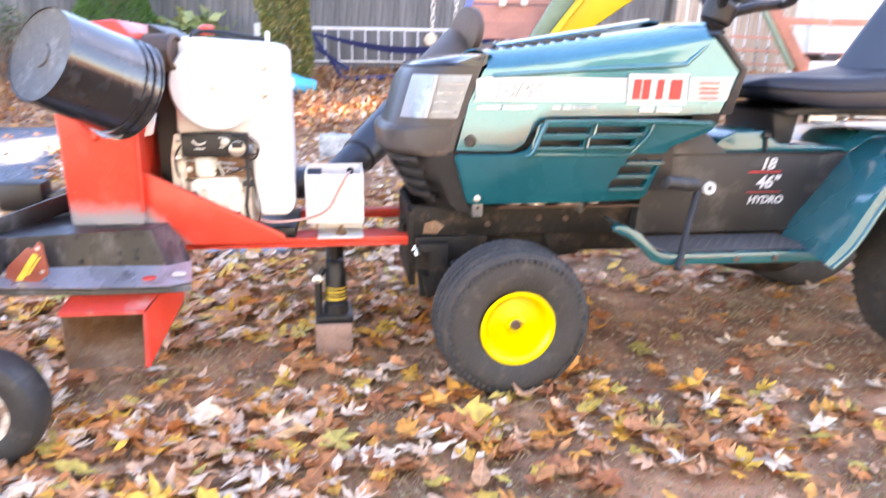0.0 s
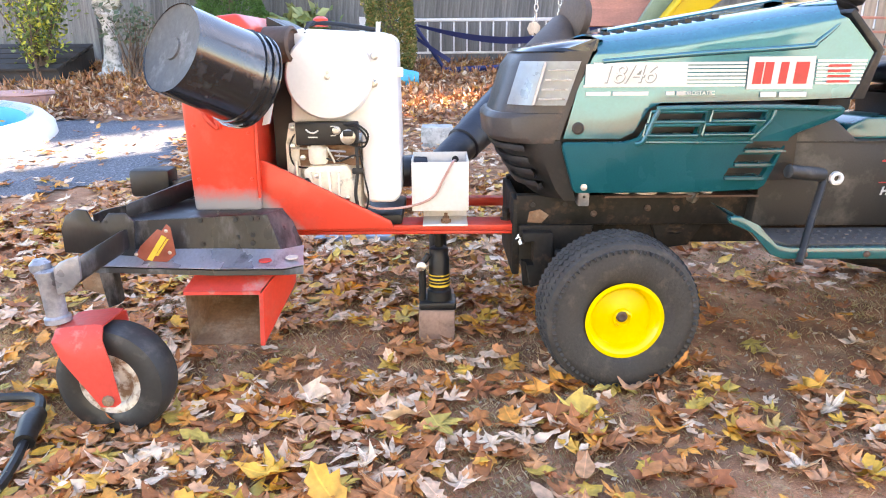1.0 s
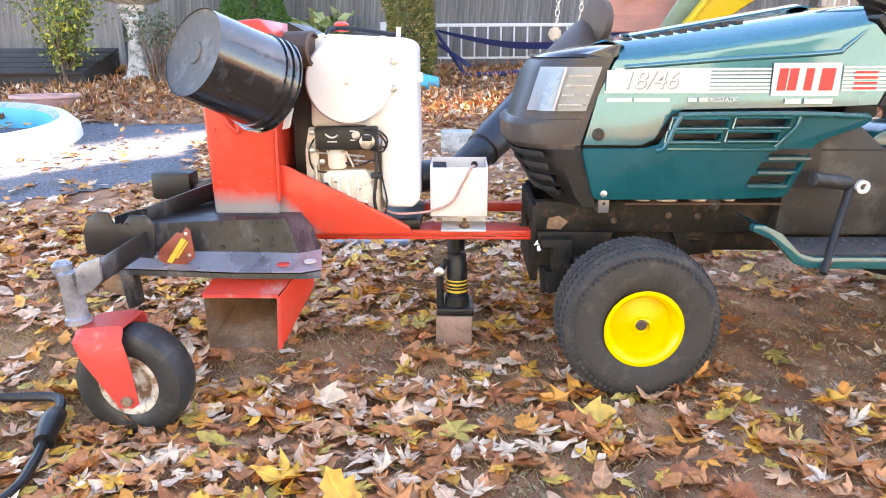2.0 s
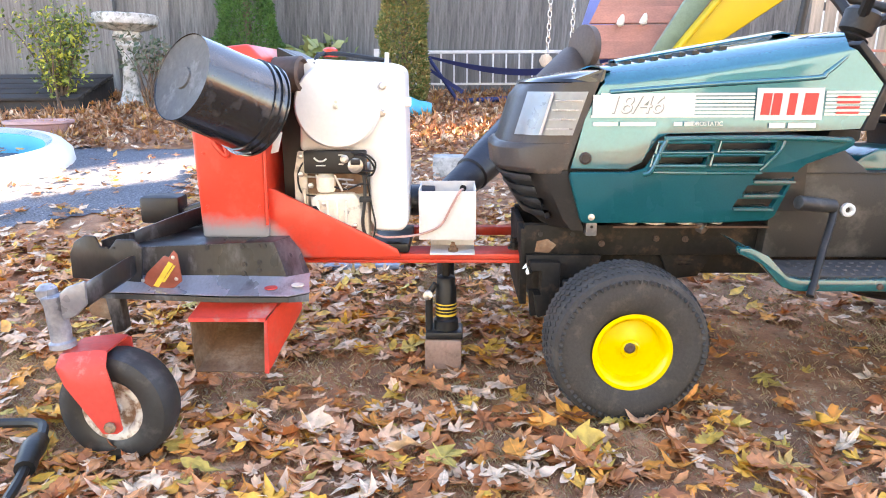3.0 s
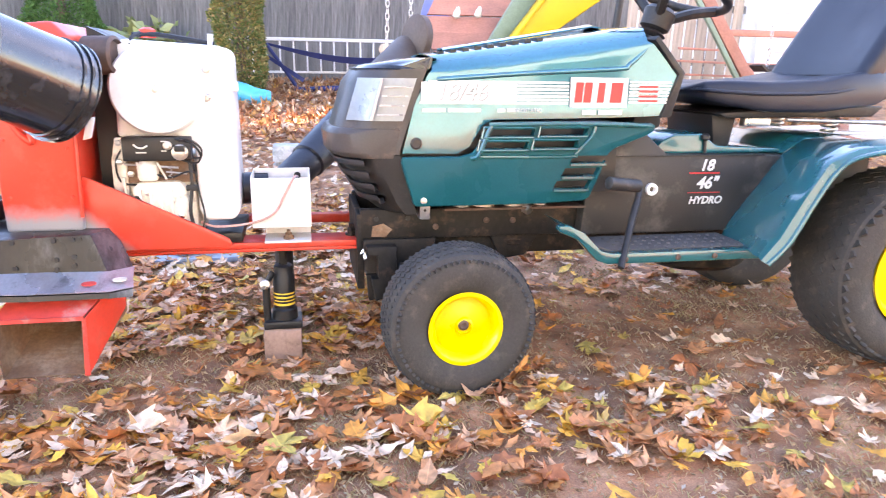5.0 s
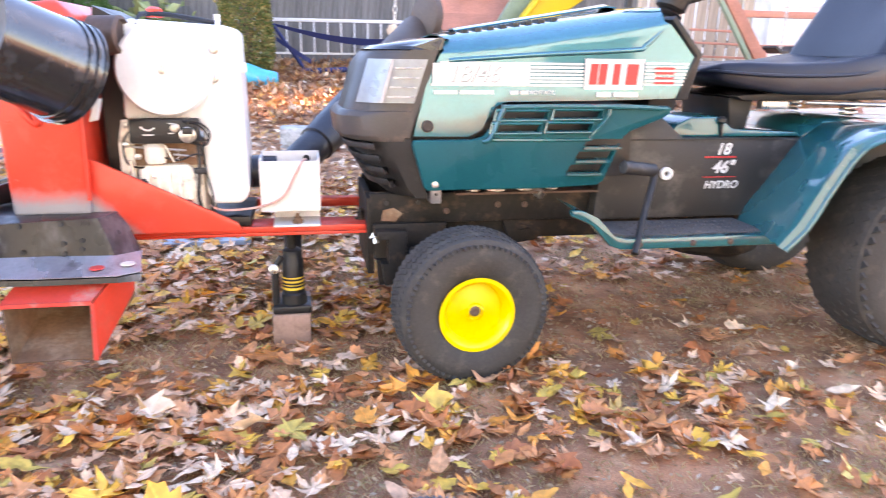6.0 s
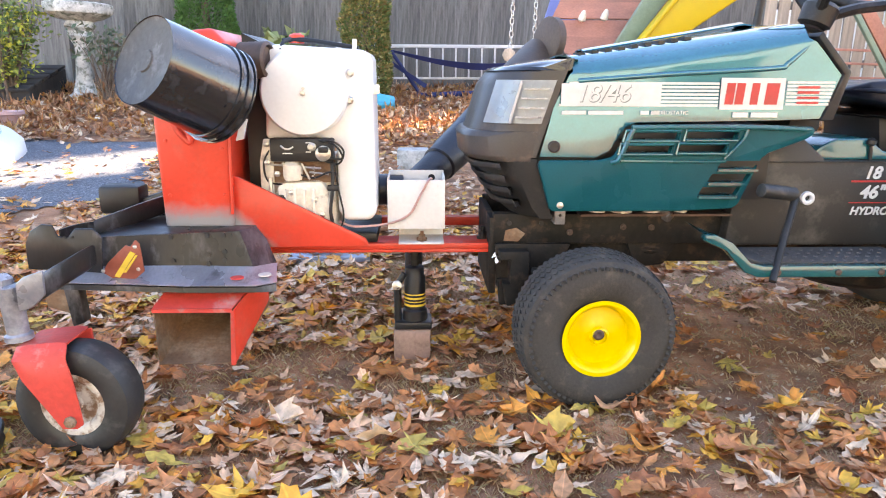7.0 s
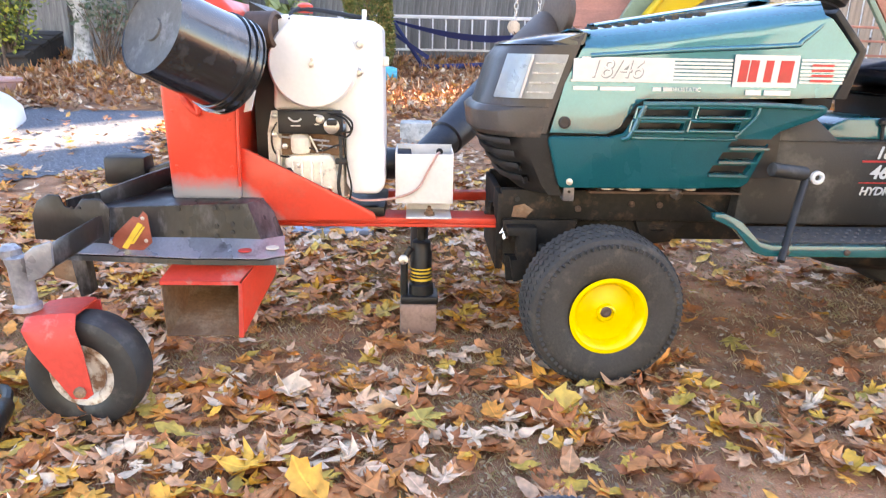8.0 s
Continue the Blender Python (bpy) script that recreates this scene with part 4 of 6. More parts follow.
for a, b in (((1.06, 0.27, 0.705), (1.62, 0.27, 0.69)), ((1.06, 0.66, 0.71), (1.62, 0.66, 0.695))):
    part("seat_rail", rod(a, b, 0.006, 10), SILVER, tractor, "thin chrome rail", smooth=True)
# added box that stops light passing under the tractor
part("under_tray", box(-0.18, 1.3, 0.335, 0.605, 0.30, 0.364), FRAMEM, tractor, bevel=0.01)


def seat_sec(t, w, z0, z1):
    return [(t, YC - w, z0), (t, YC - w * 1.03, (z0 + z1) / 2), (t, YC - w * 0.96, z1), (t, YC - w * 0.6, z1 - 0.008), (t, YC, z1 - 0.016), (t, YC + w * 0.6, z1 - 0.008), (t, YC + w * 0.96, z1), (t, YC + w * 1.03, (z0 + z1) / 2), (t, YC + w, z0)]


seat = part("seat", loft([seat_sec(*s) for s in ((0.765, 0.10, 0.778, 0.80), (0.79, 0.17, 0.765, 0.815), (0.85, 0.215, 0.748, 0.82), (0.98, 0.232, 0.728, 0.818), (1.15, 0.237, 0.728, 0.826), (1.34, 0.232, 0.75, 0.86), (1.43, 0.2, 0.78, 0.87))], closed=True), VINYL, tractor, "dark navy vinyl tractor seat", bevel=0.012, segs=3)
back = []
for t in np.linspace(0, 1, 7):
    xf = 1.255 + 0.22 * t
    w = 0.225 - 0.03 * t * t
    z = 0.83 + 0.36 * t
    back.append([(xf + 0.10, YC - w, z), (xf + 0.03, YC - w * 1.02, z), (xf + 0.012, YC - w * 0.9, z), (xf + 0.022, YC - w * 0.5, z), (xf + 0.028, YC, z), (xf + 0.022, YC + w * 0.5, z), (xf + 0.012, YC + w * 0.9, z), (xf + 0.03, YC + w * 1.02, z), (xf + 0.10, YC + w, z)])
part("seat_back", loft(back, closed=True), VINYL, seat, bevel=0.03, segs=4)
part("piping", tube([(0.765, YC, 0.79), (0.79, 0.295, 0.79), (0.86, 0.248, 0.785), (1.0, 0.232, 0.782), (1.2, 0.232, 0.79), (1.38, 0.25, 0.825)], 0.006, 8, 6), VINYL, seat, smooth=True)
# steering
sw = part("steering_wheel", rod((0.675, YC, 0.885), (0.72, YC, 1.03), 0.028, 16), BLACKP, tractor, "black steering wheel on a ribbed column boot", smooth=True)
for i in range(4):
    c = Vector((0.678, YC, 0.915)) + Vector((0.05, 0, 0.12)).normalized() * 0.022 * i
    part("boot_ring", lathe([(0.03, -0.01), (0.05 - 0.003 * i, 0), (0.03, 0.01)], c, (0.05, 0, 0.12), 20), BLACKP, sw, smooth=True)
wc, ww = Vector((0.745, YC, 1.09)), Vector((0.35, 0, 0.94)).normalized()
wu, wv, _ = basis(ww)
part("wheel_rim", tube([tuple(wc + (wu * math.cos(a) + wv * math.sin(a)) * 0.18) for a in np.linspace(0, 2 * math.pi, 33)], 0.014, 10, 1), BLACKP, sw, smooth=True)
part("wheel_hub", lathe([(0.03, -0.03), (0.046, -0.02), (0.05, 0.03), (0.04, 0.042), (0, 0.044)], wc - ww * 0.105, ww, 24), BLACKP, sw, smooth=True)
for a in (-0.5, math.pi + 0.5, math.pi / 2):
    d = wu * math.cos(a) + wv * math.sin(a)
    part("spoke", tube([tuple(wc - ww * 0.09 + d * 0.03), tuple(wc - ww * 0.04 + d * 0.1), tuple(wc + d * 0.178)], 0.016, 8, 4), BLACKP, sw, smooth=True)


# ---- front attachment ----
rig = thing("engine_rig", (-0.85, 0.4, 0), "red homemade engine attachment on a worn black mower deck", "engine attachment")
rail = part("main_rail", cat(prism([(-0.99, 0.335), (-0.20, 0.335), (-0.20, 0.344), (-0.99, 0.344)], 0.32, 0.335), box(-0.99, -0.20, 0.3355, 0.42, 0.354, 0.362), box(-0.99, -0.20, 0.32, 0.335, 0.3445, 0.3619)), RED, rig, "red steel rail", bevel=0.002)
part("main_rail", box(-0.99, -0.20, 0.62, 0.66, 0.35, 0.378), RED, rig, "red steel rail", bevel=0.003)
for x, y in ((-0.225, 0.36), (-0.255, 0.385)):
    part("bolt", lathe([(0.02, 0), (0.02, 0.004), (0.013, 0.005), (0.013, 0.02), (0.008, 0.021), (0.008, 0.034)], (x, y, 0.362), (0, 0, 1), 6), FRAMEM, rig)
part("bolt", lathe([(0.016, 0), (0.016, 0.012), (0.009, 0.013), (0.009, 0.03)], (-0.228, 0.31, 0.335), (0.3, -0.4, -0.8), 6), SILVER, rig)
hous = part("housing", prism([(-1.105, 0.432), (-1.113, 0.71), (-1.10, 0.86), (-1.04, 0.925), (-0.95, 0.935), (-0.915, 0.90), (-0.922, 0.70), (-0.928, 0.432)], 0.205, 0.62), REDF, rig, "red painted steel housing", bevel=0.012, segs=3)
part("dent", tube([(-1.06, 0.203, 0.70), (-1.045, 0.2, 0.675), (-1.02, 0.2, 0.655), (-1.03, 0.203, 0.71)], 0.008, 8, 5), RED, hous, smooth=True)
for x, z in ((-1.085, 0.52), (-1.085, 0.66), (-0.945, 0.52), (-0.945, 0.64)):
    part("rivet", lathe([(0.005, 0), (0.004, 0.002), (0, 0.003)], (x, 0.205, z), (0, -1, 0), 10), RED, hous, smooth=True)
part("seam", tube([(-0.928, 0.204, 0.47), (-0.925, 0.203, 0.6), (-0.922, 0.204, 0.70)], 0.004, 6, 3), RED, hous, smooth=True)
part("gusset", prism([(-0.93, 0.375), (-0.928, 0.568), (-0.905, 0.56), (-0.585, 0.398), (-0.575, 0.378)], 0.222, 0.236), REDF, rig, "red triangular side plate", bevel=0.003)
part("back_panel", prism([(-0.905, 0.37), (-0.905, 0.93), (-0.845, 0.90), (-0.845, 0.37)], 0.32, 0.6), DARK, rig)

# worn deck with its flange
deck = part("deck", loft([[(-1.26, 0.08, 0.438), (-1.27, 0.085, 0.40), (-1.275, 0.075, 0.36), (-1.28, 0.02, 0.346), (-1.285, -0.01, 0.343), (-1.285, -0.013, 0.334)],
                          [(-1.0, 0.13, 0.436), (-1.0, 0.122, 0.40), (-1.0, 0.11, 0.35), (-1.0, 0.05, 0.332), (-1.0, 0.005, 0.328), (-1.0, 0.003, 0.319)],
                          [(-0.90, 0.145, 0.434), (-0.885, 0.135, 0.40), (-0.865, 0.125, 0.344), (-0.855, 0.07, 0.325), (-0.84, 0.03, 0.32), (-0.84, 0.028, 0.311)],
                          [(-0.875, 0.22, 0.43), (-0.85, 0.215, 0.40), (-0.825, 0.20, 0.343), (-0.815, 0.14, 0.320), (-0.80, 0.075, 0.315), (-0.80, 0.07, 0.300)]], ends=False), DECK, rig, "worn black mower deck, paint rubbed to grey", smooth=True, thick=0.004)
part("deck_top", prism([(-1.26, 0.085), (-1.0, 0.135), (-0.90, 0.15), (-0.87, 0.23), (-0.87, 0.62), (-1.15, 0.62), (-1.24, 0.3)], 0.427, 0.437, "z"), DECK, rig, "scuffed grey deck top", bevel=0.003)
# flange laid over the deck edge, coloured with the sky's reflection
part("flange", loft([[(-1.275, 0.07, 0.3680), (-1.28, 0.02, 0.3545), (-1.286, -0.012, 0.3515)], [(-1.0, 0.106, 0.3585), (-1.0, 0.05, 0.3405), (-1.0, 0.003, 0.3365)], [(-0.862, 0.118, 0.3515), (-0.855, 0.07, 0.3335), (-0.838, 0.027, 0.3285)], [(-0.812, 0.17, 0.3480), (-0.808, 0.13, 0.3295), (-0.795, 0.072, 0.3240)]], ends=False), BLUEGREY, deck, "deck flange, sky reflection in its blue-grey colour", smooth=True, thick=0.002)
for x, y, m in ((-0.89, 0.062, REDW), (-0.828, 0.088, CREAM)):
    part("flange_hole", lathe([(0.016, 0), (0.016, 0.003)], (x, y, 0.337), (0, 0, 1), 20), m, deck)
for x, z in ((-1.06, 0.43), (-0.975, 0.43), (-0.935, 0.43), (-0.92, 0.43), (-0.97, 0.385), (-0.932, 0.39), (-0.932, 0.37), (-1.055, 0.372), (-0.97, 0.362)):
    part("deck_hole", lathe([(0.006, 0), (0.006, 0.004)], (x, 0.1365 - (0.446 - z) * 0.24 + (x + 1.0) * 0.14 - 0.012, z), (0, -1, 0.1), 10), DARK, deck)
tag = part("tag_plate", prism([(-1.199, 0.362), (-1.185, 0.386), (-1.139, 0.429), (-1.128, 0.425), (-1.115, 0.442), (-1.106, 0.433), (-1.100, 0.365), (-1.122, 0.347), (-1.162, 0.337), (-1.191, 0.327), (-1.180, 0.350)], 0.030, 0.034), TAGR, deck, "rust red label plate", bevel=0.001)
part("label", prism([(-1.171, 0.354), (-1.159, 0.350), (-1.117, 0.409), (-1.128, 0.415)], 0.0270, 0.0295), YTAG, tag, "yellow warning label")
part("label_strip", prism([(-1.149, 0.363), (-1.142, 0.363), (-1.112, 0.405), (-1.117, 0.405)], 0.0270, 0.0295), YTAG, tag)
for x, z in ((-1.117, 0.425), (-1.114, 0.370), (-1.184, 0.343), (-1.197, 0.366)):
    part("rivet", lathe([(0.005, 0), (0.004, 0.002), (0, 0.003)], (x, 0.030, z), (0, -1, 0), 10), SILVER, tag, smooth=True)

# chute under the deck
ch = thing("discharge_chute", (-0.98, 0.1, 0.14), "red open steel chute with a rusty inside")
ch.parent = rig
ch.matrix_parent_inverse = rig.matrix_basis.inverted()
CO = [(-1.075, 0.137), (-0.9, 0.139), (-0.893, 0.272), (-1.078, 0.274)]
CI = [(-1.04, 0.22), (-0.845, 0.225), (-0.845, 0.318), (-1.04, 0.32)]


def chute_wall(i, j, name, m):
    (a, b), (c, d) = CO[i], CO[j]
    (e, f), (g, h) = CI[i], CI[j]
    return part(name, ([(a, 0.0, b), (c, 0.0, d), (g, 0.19, h), (e, 0.19, f)], [(0, 1, 2, 3)]), m, ch, thick=0.003)


chute_wall(0, 1, "chute_floor", RUST)
chute_wall(1, 2, "chute_side", RUST)
chute_wall(2, 3, "chute_top", RUST)
chute_wall(3, 0, "chute_side", RUST)
part("chute_back", prism(CI, 0.19, 0.196), RUST, ch)
part("chute_skin", ([(-0.893, -0.002, 0.278), (-1.081, -0.002, 0.28), (-1.05, 0.09, 0.33), (-0.850, 0.10, 0.324)], [(0, 1, 2, 3)]), REDW, ch, "weathered red outer skin", thick=0.003)
part("chute_skin", ([(-0.894, -0.004, 0.137), (-0.886, -0.004, 0.279), (-0.849, 0.10, 0.325), (-0.838, 0.16, 0.318), (-0.84, 0.16, 0.25)], [(0, 1, 2, 3, 4)]), RED, ch, "red outer skin", thick=0.003)
part("chute_lip", cat(box(-1.079, -0.89, -0.006, 0.0, 0.2715, 0.281), prism([(-0.9, 0.137), (-0.889, 0.137), (-0.885, 0.278), (-0.893, 0.272)], -0.007, -0.001)), REDW, ch)

# caster arms and wheel
part("end_plate", prism([(-1.381, 0.367), (-1.381, 0.428), (-1.366, 0.460), (-1.338, 0.477), (-1.313, 0.474), (-1.303, 0.448), (-1.281, 0.443), (-1.261, 0.466), (-1.219, 0.466), (-1.199, 0.443), (-1.208, 0.356)], 0.046, 0.054), DECK, rig, "worn black notched end plate", bevel=0.003)
part("end_shell", loft([[(-1.302 + 0.05 * (1 - math.cos(a)) , 0.055 + 0.10 * math.sin(a), z) for a in np.linspace(0, 1.5, 6)] for z in (0.372, 0.41, 0.447, 0.462)], ends=False), DECK, rig, "worn black rolled end", smooth=True, thick=0.004)
# plate that makes the arm's elbow lighter than the rest
part("elbow", prism([(-1.278, 0.401), (-1.259, 0.416), (-1.218, 0.430), (-1.220, 0.376), (-1.247, 0.350), (-1.277, 0.340)], -0.193, -0.183), STEMM, rig, "light grey plate over the arm's elbow", bevel=0.004)
part("arm", loft([[(x, y + s * w * 0.5, z + q * h) for s, q in ((-1, 0), (-1, 1), (1, 1), (1, 0))] for x, y, z, w, h in ((-1.215, 0.02, 0.378, 0.05, 0.055), (-1.25, -0.07, 0.355, 0.05, 0.056), (-1.288, -0.14, 0.328, 0.05, 0.058), (-1.298, -0.165, 0.318, 0.048, 0.055))], closed=True), DECK, rig, "worn black caster arm", bevel=0.007)
for x in (-1.285, -1.268):
    part("plate_hole", lathe([(0.004, 0), (0.004, 0.002)], (x, 0.0455, 0.445), (0, -1, 0), 10), DARK, rig)
part("stem", lathe([(0.028, 0), (0.028, 0.012), (0.022, 0.016), (0.023, 0.10), (0.026, 0.108), (0.026, 0.118), (0.018, 0.122)], (-1.296, -0.17, 0.272), (-0.06, 0, 1), 20), STEMM, rig, "rubbed grey caster stem", smooth=True)
part("stem_cap", lathe([(0.018, 0), (0.022, 0.006), (0.022, 0.02), (0.012, 0.03), (0, 0.031)], (-1.318, -0.165, 0.385), (-0.06, 0, 1), 18), STEMM, rig, smooth=True)
part("bracket", prism([(-1.375, 0.335), (-1.27, 0.335), (-1.268, 0.255), (-1.29, 0.24), (-1.36, 0.262)], 0.07, 0.08), RUST, rig, "rusty hanging bracket", bevel=0.003)
part("bracket", prism([(-1.30, 0.345), (-1.262, 0.345), (-1.255, 0.235), (-1.285, 0.225)], 0.03, 0.066), DECK, rig, bevel=0.004)
part("cross_arm", loft([[(x, y + a * 0.02, z + b * h) for a, b in ((-1, 0), (1, 0), (1, 1), (-1, 1))] for x, y, z, h in ((-1.11, 0.44, 0.455, 0.05), (-1.19, 0.28, 0.437, 0.05), (-1.25, 0.14, 0.425, 0.045))], closed=True), DECK, rig, "black steel cross arm", bevel=0.003)
part("cross_block", box(-1.37, -1.25, 0.42, 0.50, 0.428, 0.51), DARK, rig, "black steel block", bevel=0.012)
part("cross_block", prism([(-1.255, 0.43), (-1.255, 0.47), (-1.11, 0.52), (-1.11, 0.45)], 0.44, 0.49), DECK, rig, bevel=0.005)
cw, cm = wheel("caster_wheel", (-1.19, -0.157, 0.130), 0.131, 0.092, 0.066, RIMW, RUBBER2, rig, 0, -6, "small caster wheel with chipped white rim")
fork = part("fork", loft([[(-1.288, y, 0.266), (-1.265, y, 0.270), (-1.205, y, 0.276), (-1.184, y, 0.274)] for y in (-0.10, -0.2)]
            + [[(-1.290, -0.222, 0.243), (-1.265, -0.226, 0.243), (-1.202, -0.226, 0.247), (-1.18, -0.222, 0.247)], [(-1.272, -0.226, 0.2), (-1.25, -0.23, 0.2), (-1.19, -0.23, 0.2), (-1.168, -0.226, 0.2)],
               [(-1.208, -0.224, 0.098), (-1.2, -0.228, 0.09), (-1.17, -0.228, 0.09), (-1.158, -0.224, 0.098)]], ends=False), REDW, rig, "red painted caster fork", smooth=True, thick=0.005)
part("fork_bolt", lathe([(0.013, 0), (0.013, 0.006), (0.008, 0.008), (0.008, 0.012)], (-1.181, -0.23, 0.108), (0, -1, 0), 8), RUST, fork)
part("fork_back", prism([(-1.285, 0.262), (-1.18, 0.268), (-1.17, 0.1), (-1.21, 0.1)], -0.098, -0.092), REDW, fork)
part("axle", rod((-1.192, -0.225, 0.135), (-1.192, -0.095, 0.135), 0.01, 10), FRAMEM, fork)

# engine
eng = thing("small_engine", (-0.7, 0.42, 0.36), "white shrouded single cylinder engine, stained and wired", "engine")
shroud = part("shroud", prism([(-0.845, 0.66), (-0.835, 0.885), (-0.815, 0.90), (-0.58, 0.887), (-0.562, 0.87), (-0.556, 0.46), (-0.575, 0.44), (-0.645, 0.44), (-0.66, 0.47), (-0.66, 0.64), (-0.70, 0.66)], 0.262, 0.46), WHITE, eng, "white enamelled blower shroud", bevel=0.012, segs=3)
part("recoil_cover", lathe([(0.112, 0), (0.112, 0.03), (0.106, 0.038), (0.04, 0.04), (0, 0.04)], (-0.735, 0.262, 0.781), (0, -1, 0), 56), WHITE, eng, "round white starter cover", smooth=True)
part("bolt", lathe([(0.007, 0), (0.007, 0.005), (0, 0.006)], (-0.737, 0.222, 0.778), (0, -1, 0), 8), SILVER, eng)
part("bolt", lathe([(0.004, 0), (0.004, 0.004)], (-0.735, 0.222, 0.79), (0, -1, 0), 8), SILVER, eng)
for x, z in ((-0.618, 0.83), (-0.622, 0.76)):
    part("bolt", lathe([(0.011, 0), (0.011, 0.006), (0.006, 0.008), (0.006, 0.012)], (x, 0.262, z), (0, -1, 0), 8), SILVER, eng)
part("shroud_clip", box(-0.567, -0.545, 0.28, 0.30, 0.775, 0.80), CREAM, eng, bevel=0.004)
part("top_clip", rod((-0.61, 0.30, 0.885), (-0.608, 0.30, 0.915), 0.006, 8), WHITE, eng, smooth=True)
block = part("block", box(-0.845, -0.665, 0.275, 0.5, 0.385, 0.605), CREAM, eng, "dirty cream engine block", bevel=0.012)
carb = part("carburettor_cover", prism([(-0.81, 0.44), (-0.82, 0.535), (-0.80, 0.548), (-0.70, 0.55), (-0.685, 0.53), (-0.675, 0.44)], 0.245, 0.28), CREAM, eng, "stained cream cover", bevel=0.01)
part("bracket", prism([(-0.862, 0.60), (-0.85, 0.66), (-0.825, 0.66), (-0.828, 0.50), (-0.79, 0.475), (-0.80, 0.455), (-0.85, 0.475), (-0.862, 0.52)], 0.255, 0.268), CREAM, eng, bevel=0.003)
part("fuel_bowl", lathe([(0.022, 0), (0.026, 0.01), (0.026, 0.04), (0.012, 0.055)], (-0.775, 0.25, 0.553), (0, 0, 1), 20), CREAM, eng, smooth=True)
for x, z in ((-0.84, 0.648), (-0.84, 0.60), (-0.815, 0.57), (-0.78, 0.52), (-0.72, 0.50), (-0.70, 0.46), (-0.76, 0.455)):
    part("bolt", lathe([(0.008, 0), (0.008, 0.008), (0, 0.01)], (x, 0.248, z), (0, -1, 0), 6), SILVER, eng)
pan = part("control_panel", box(-0.828, -0.664, 0.225, 0.26, 0.604, 0.664), DARK, eng, "black control panel with a white swoosh mark", bevel=0.004)
part("mark", tube([(-0.80, 0.224, 0.646), (-0.79, 0.224, 0.638), (-0.778, 0.224, 0.637), (-0.767, 0.224, 0.643)], 0.0025, 6, 4), DECAL, pan)
for z, a, b in ((0.624, -0.795, -0.77), (0.652, -0.735, -0.722), (0.628, -0.735, -0.722)):
    part("text_bar", box(a, b, 0.2235, 0.225, z, z + 0.003), DECAL, pan)
part("throttle_knob", lathe([(0.011, 0), (0.011, 0.006), (0.006, 0.008), (0.006, 0.014)], (-0.719, 0.225, 0.643), (0, -1, 0), 12), SILVER, pan)
part("key_switch", lathe([(0.02, 0), (0.02, 0.008), (0.012, 0.012), (0.012, 0.022), (0, 0.024)], (-0.69, 0.225, 0.626), (0, -1, 0), 16), SILVER, pan, smooth=True)
part("key_tab", box(-0.7, -0.674, 0.196, 0.203, 0.63, 0.645), DARK, pan, bevel=0.003)
part("muffler", lathe([(0.04, 0), (0.046, 0.005), (0.046, 0.075), (0.038, 0.08), (0.034, 0.07)], (-0.895, 0.26, 0.858), (0.94, -0.25, 0.02), 28), MUFF, eng, "brown rusted muffler", smooth=True)
for i, pts in enumerate(([(-0.69, 0.215, 0.655), (-0.66, 0.19, 0.66), (-0.635, 0.2, 0.635), (-0.65, 0.22, 0.60), (-0.69, 0.235, 0.605)],
                         [(-0.70, 0.22, 0.66), (-0.655, 0.2, 0.648), (-0.64, 0.21, 0.615), (-0.68, 0.225, 0.612)],
                         [(-0.672, 0.245, 0.605), (-0.67, 0.24, 0.54), (-0.678, 0.24, 0.47), (-0.67, 0.245, 0.42)],
                         [(-0.665, 0.245, 0.60), (-0.655, 0.25, 0.52), (-0.645, 0.25, 0.46), (-0.655, 0.25, 0.42), (-0.672, 0.25, 0.41)],
                         [(-0.83, 0.26, 0.64), (-0.85, 0.25, 0.60), (-0.842, 0.25, 0.55), (-0.80, 0.25, 0.54)],
                         [(-0.66, 0.25, 0.57), (-0.68, 0.235, 0.575), (-0.72, 0.24, 0.56), (-0.76, 0.24, 0.57)])):
    part("wire", tube(pts, 0.0026 if i != 2 else 0.005, 6, 6), WIRE, eng, smooth=True)
part("recess", box(-0.84, -0.665, 0.262, 0.274, 0.545, 0.606), RUST, eng)
for a, b, r in (((-0.83, 0.243, 0.595), (-0.70, 0.24, 0.585), 0.0028), ((-0.80, 0.242, 0.60), (-0.785, 0.24, 0.555), 0.003), ((-0.75, 0.24, 0.598), (-0.73, 0.238, 0.556), 0.003), ((-0.835, 0.25, 0.56), (-0.835, 0.25, 0.48), 0.006), ((-0.73, 0.24, 0.575), (-0.68, 0.238, 0.57), 0.0025)):
    part("linkage_rod", rod(a, b, r, 8), SILVER, eng, smooth=True)
part("governor_spring", tube([(-0.72 + 0.004 * math.cos(q), 0.236 + 0.004 * math.sin(q), 0.56 + 0.0016 * q) for q in np.linspace(0, 19, 60)], 0.0009, 5, 1), SILVER, eng, smooth=True)
part("primer_bulb", lathe([(0.014, 0), (0.014, 0.01), (0.008, 0.018), (0, 0.02)], (-0.808, 0.246, 0.50), (0, -1, 0), 16), DARK, eng, smooth=True)
part("drain_plug", lathe([(0.012, 0), (0.012, 0.014)], (-0.70, 0.246, 0.425), (0, -1, 0), 6), SILVER, eng)
for x in (-0.80, -0.775, -0.75, -0.725):
    part("cooling_fin", box(x, x + 0.006, 0.236, 0.262, 0.446, 0.53), CREAM, carb, bevel=0.001)
part("loom_clip", box(-0.685, -0.655, 0.235, 0.25, 0.525, 0.54), DARK, eng, bevel=0.003)
part("pull_rope_guide", tube([(-0.80, 0.33, 0.912), (-0.74, 0.32, 0.913), (-0.66, 0.31, 0.902), (-0.60, 0.31, 0.892)], 0.006, 8, 5), DARK, eng, "black pipe across the top", smooth=True)
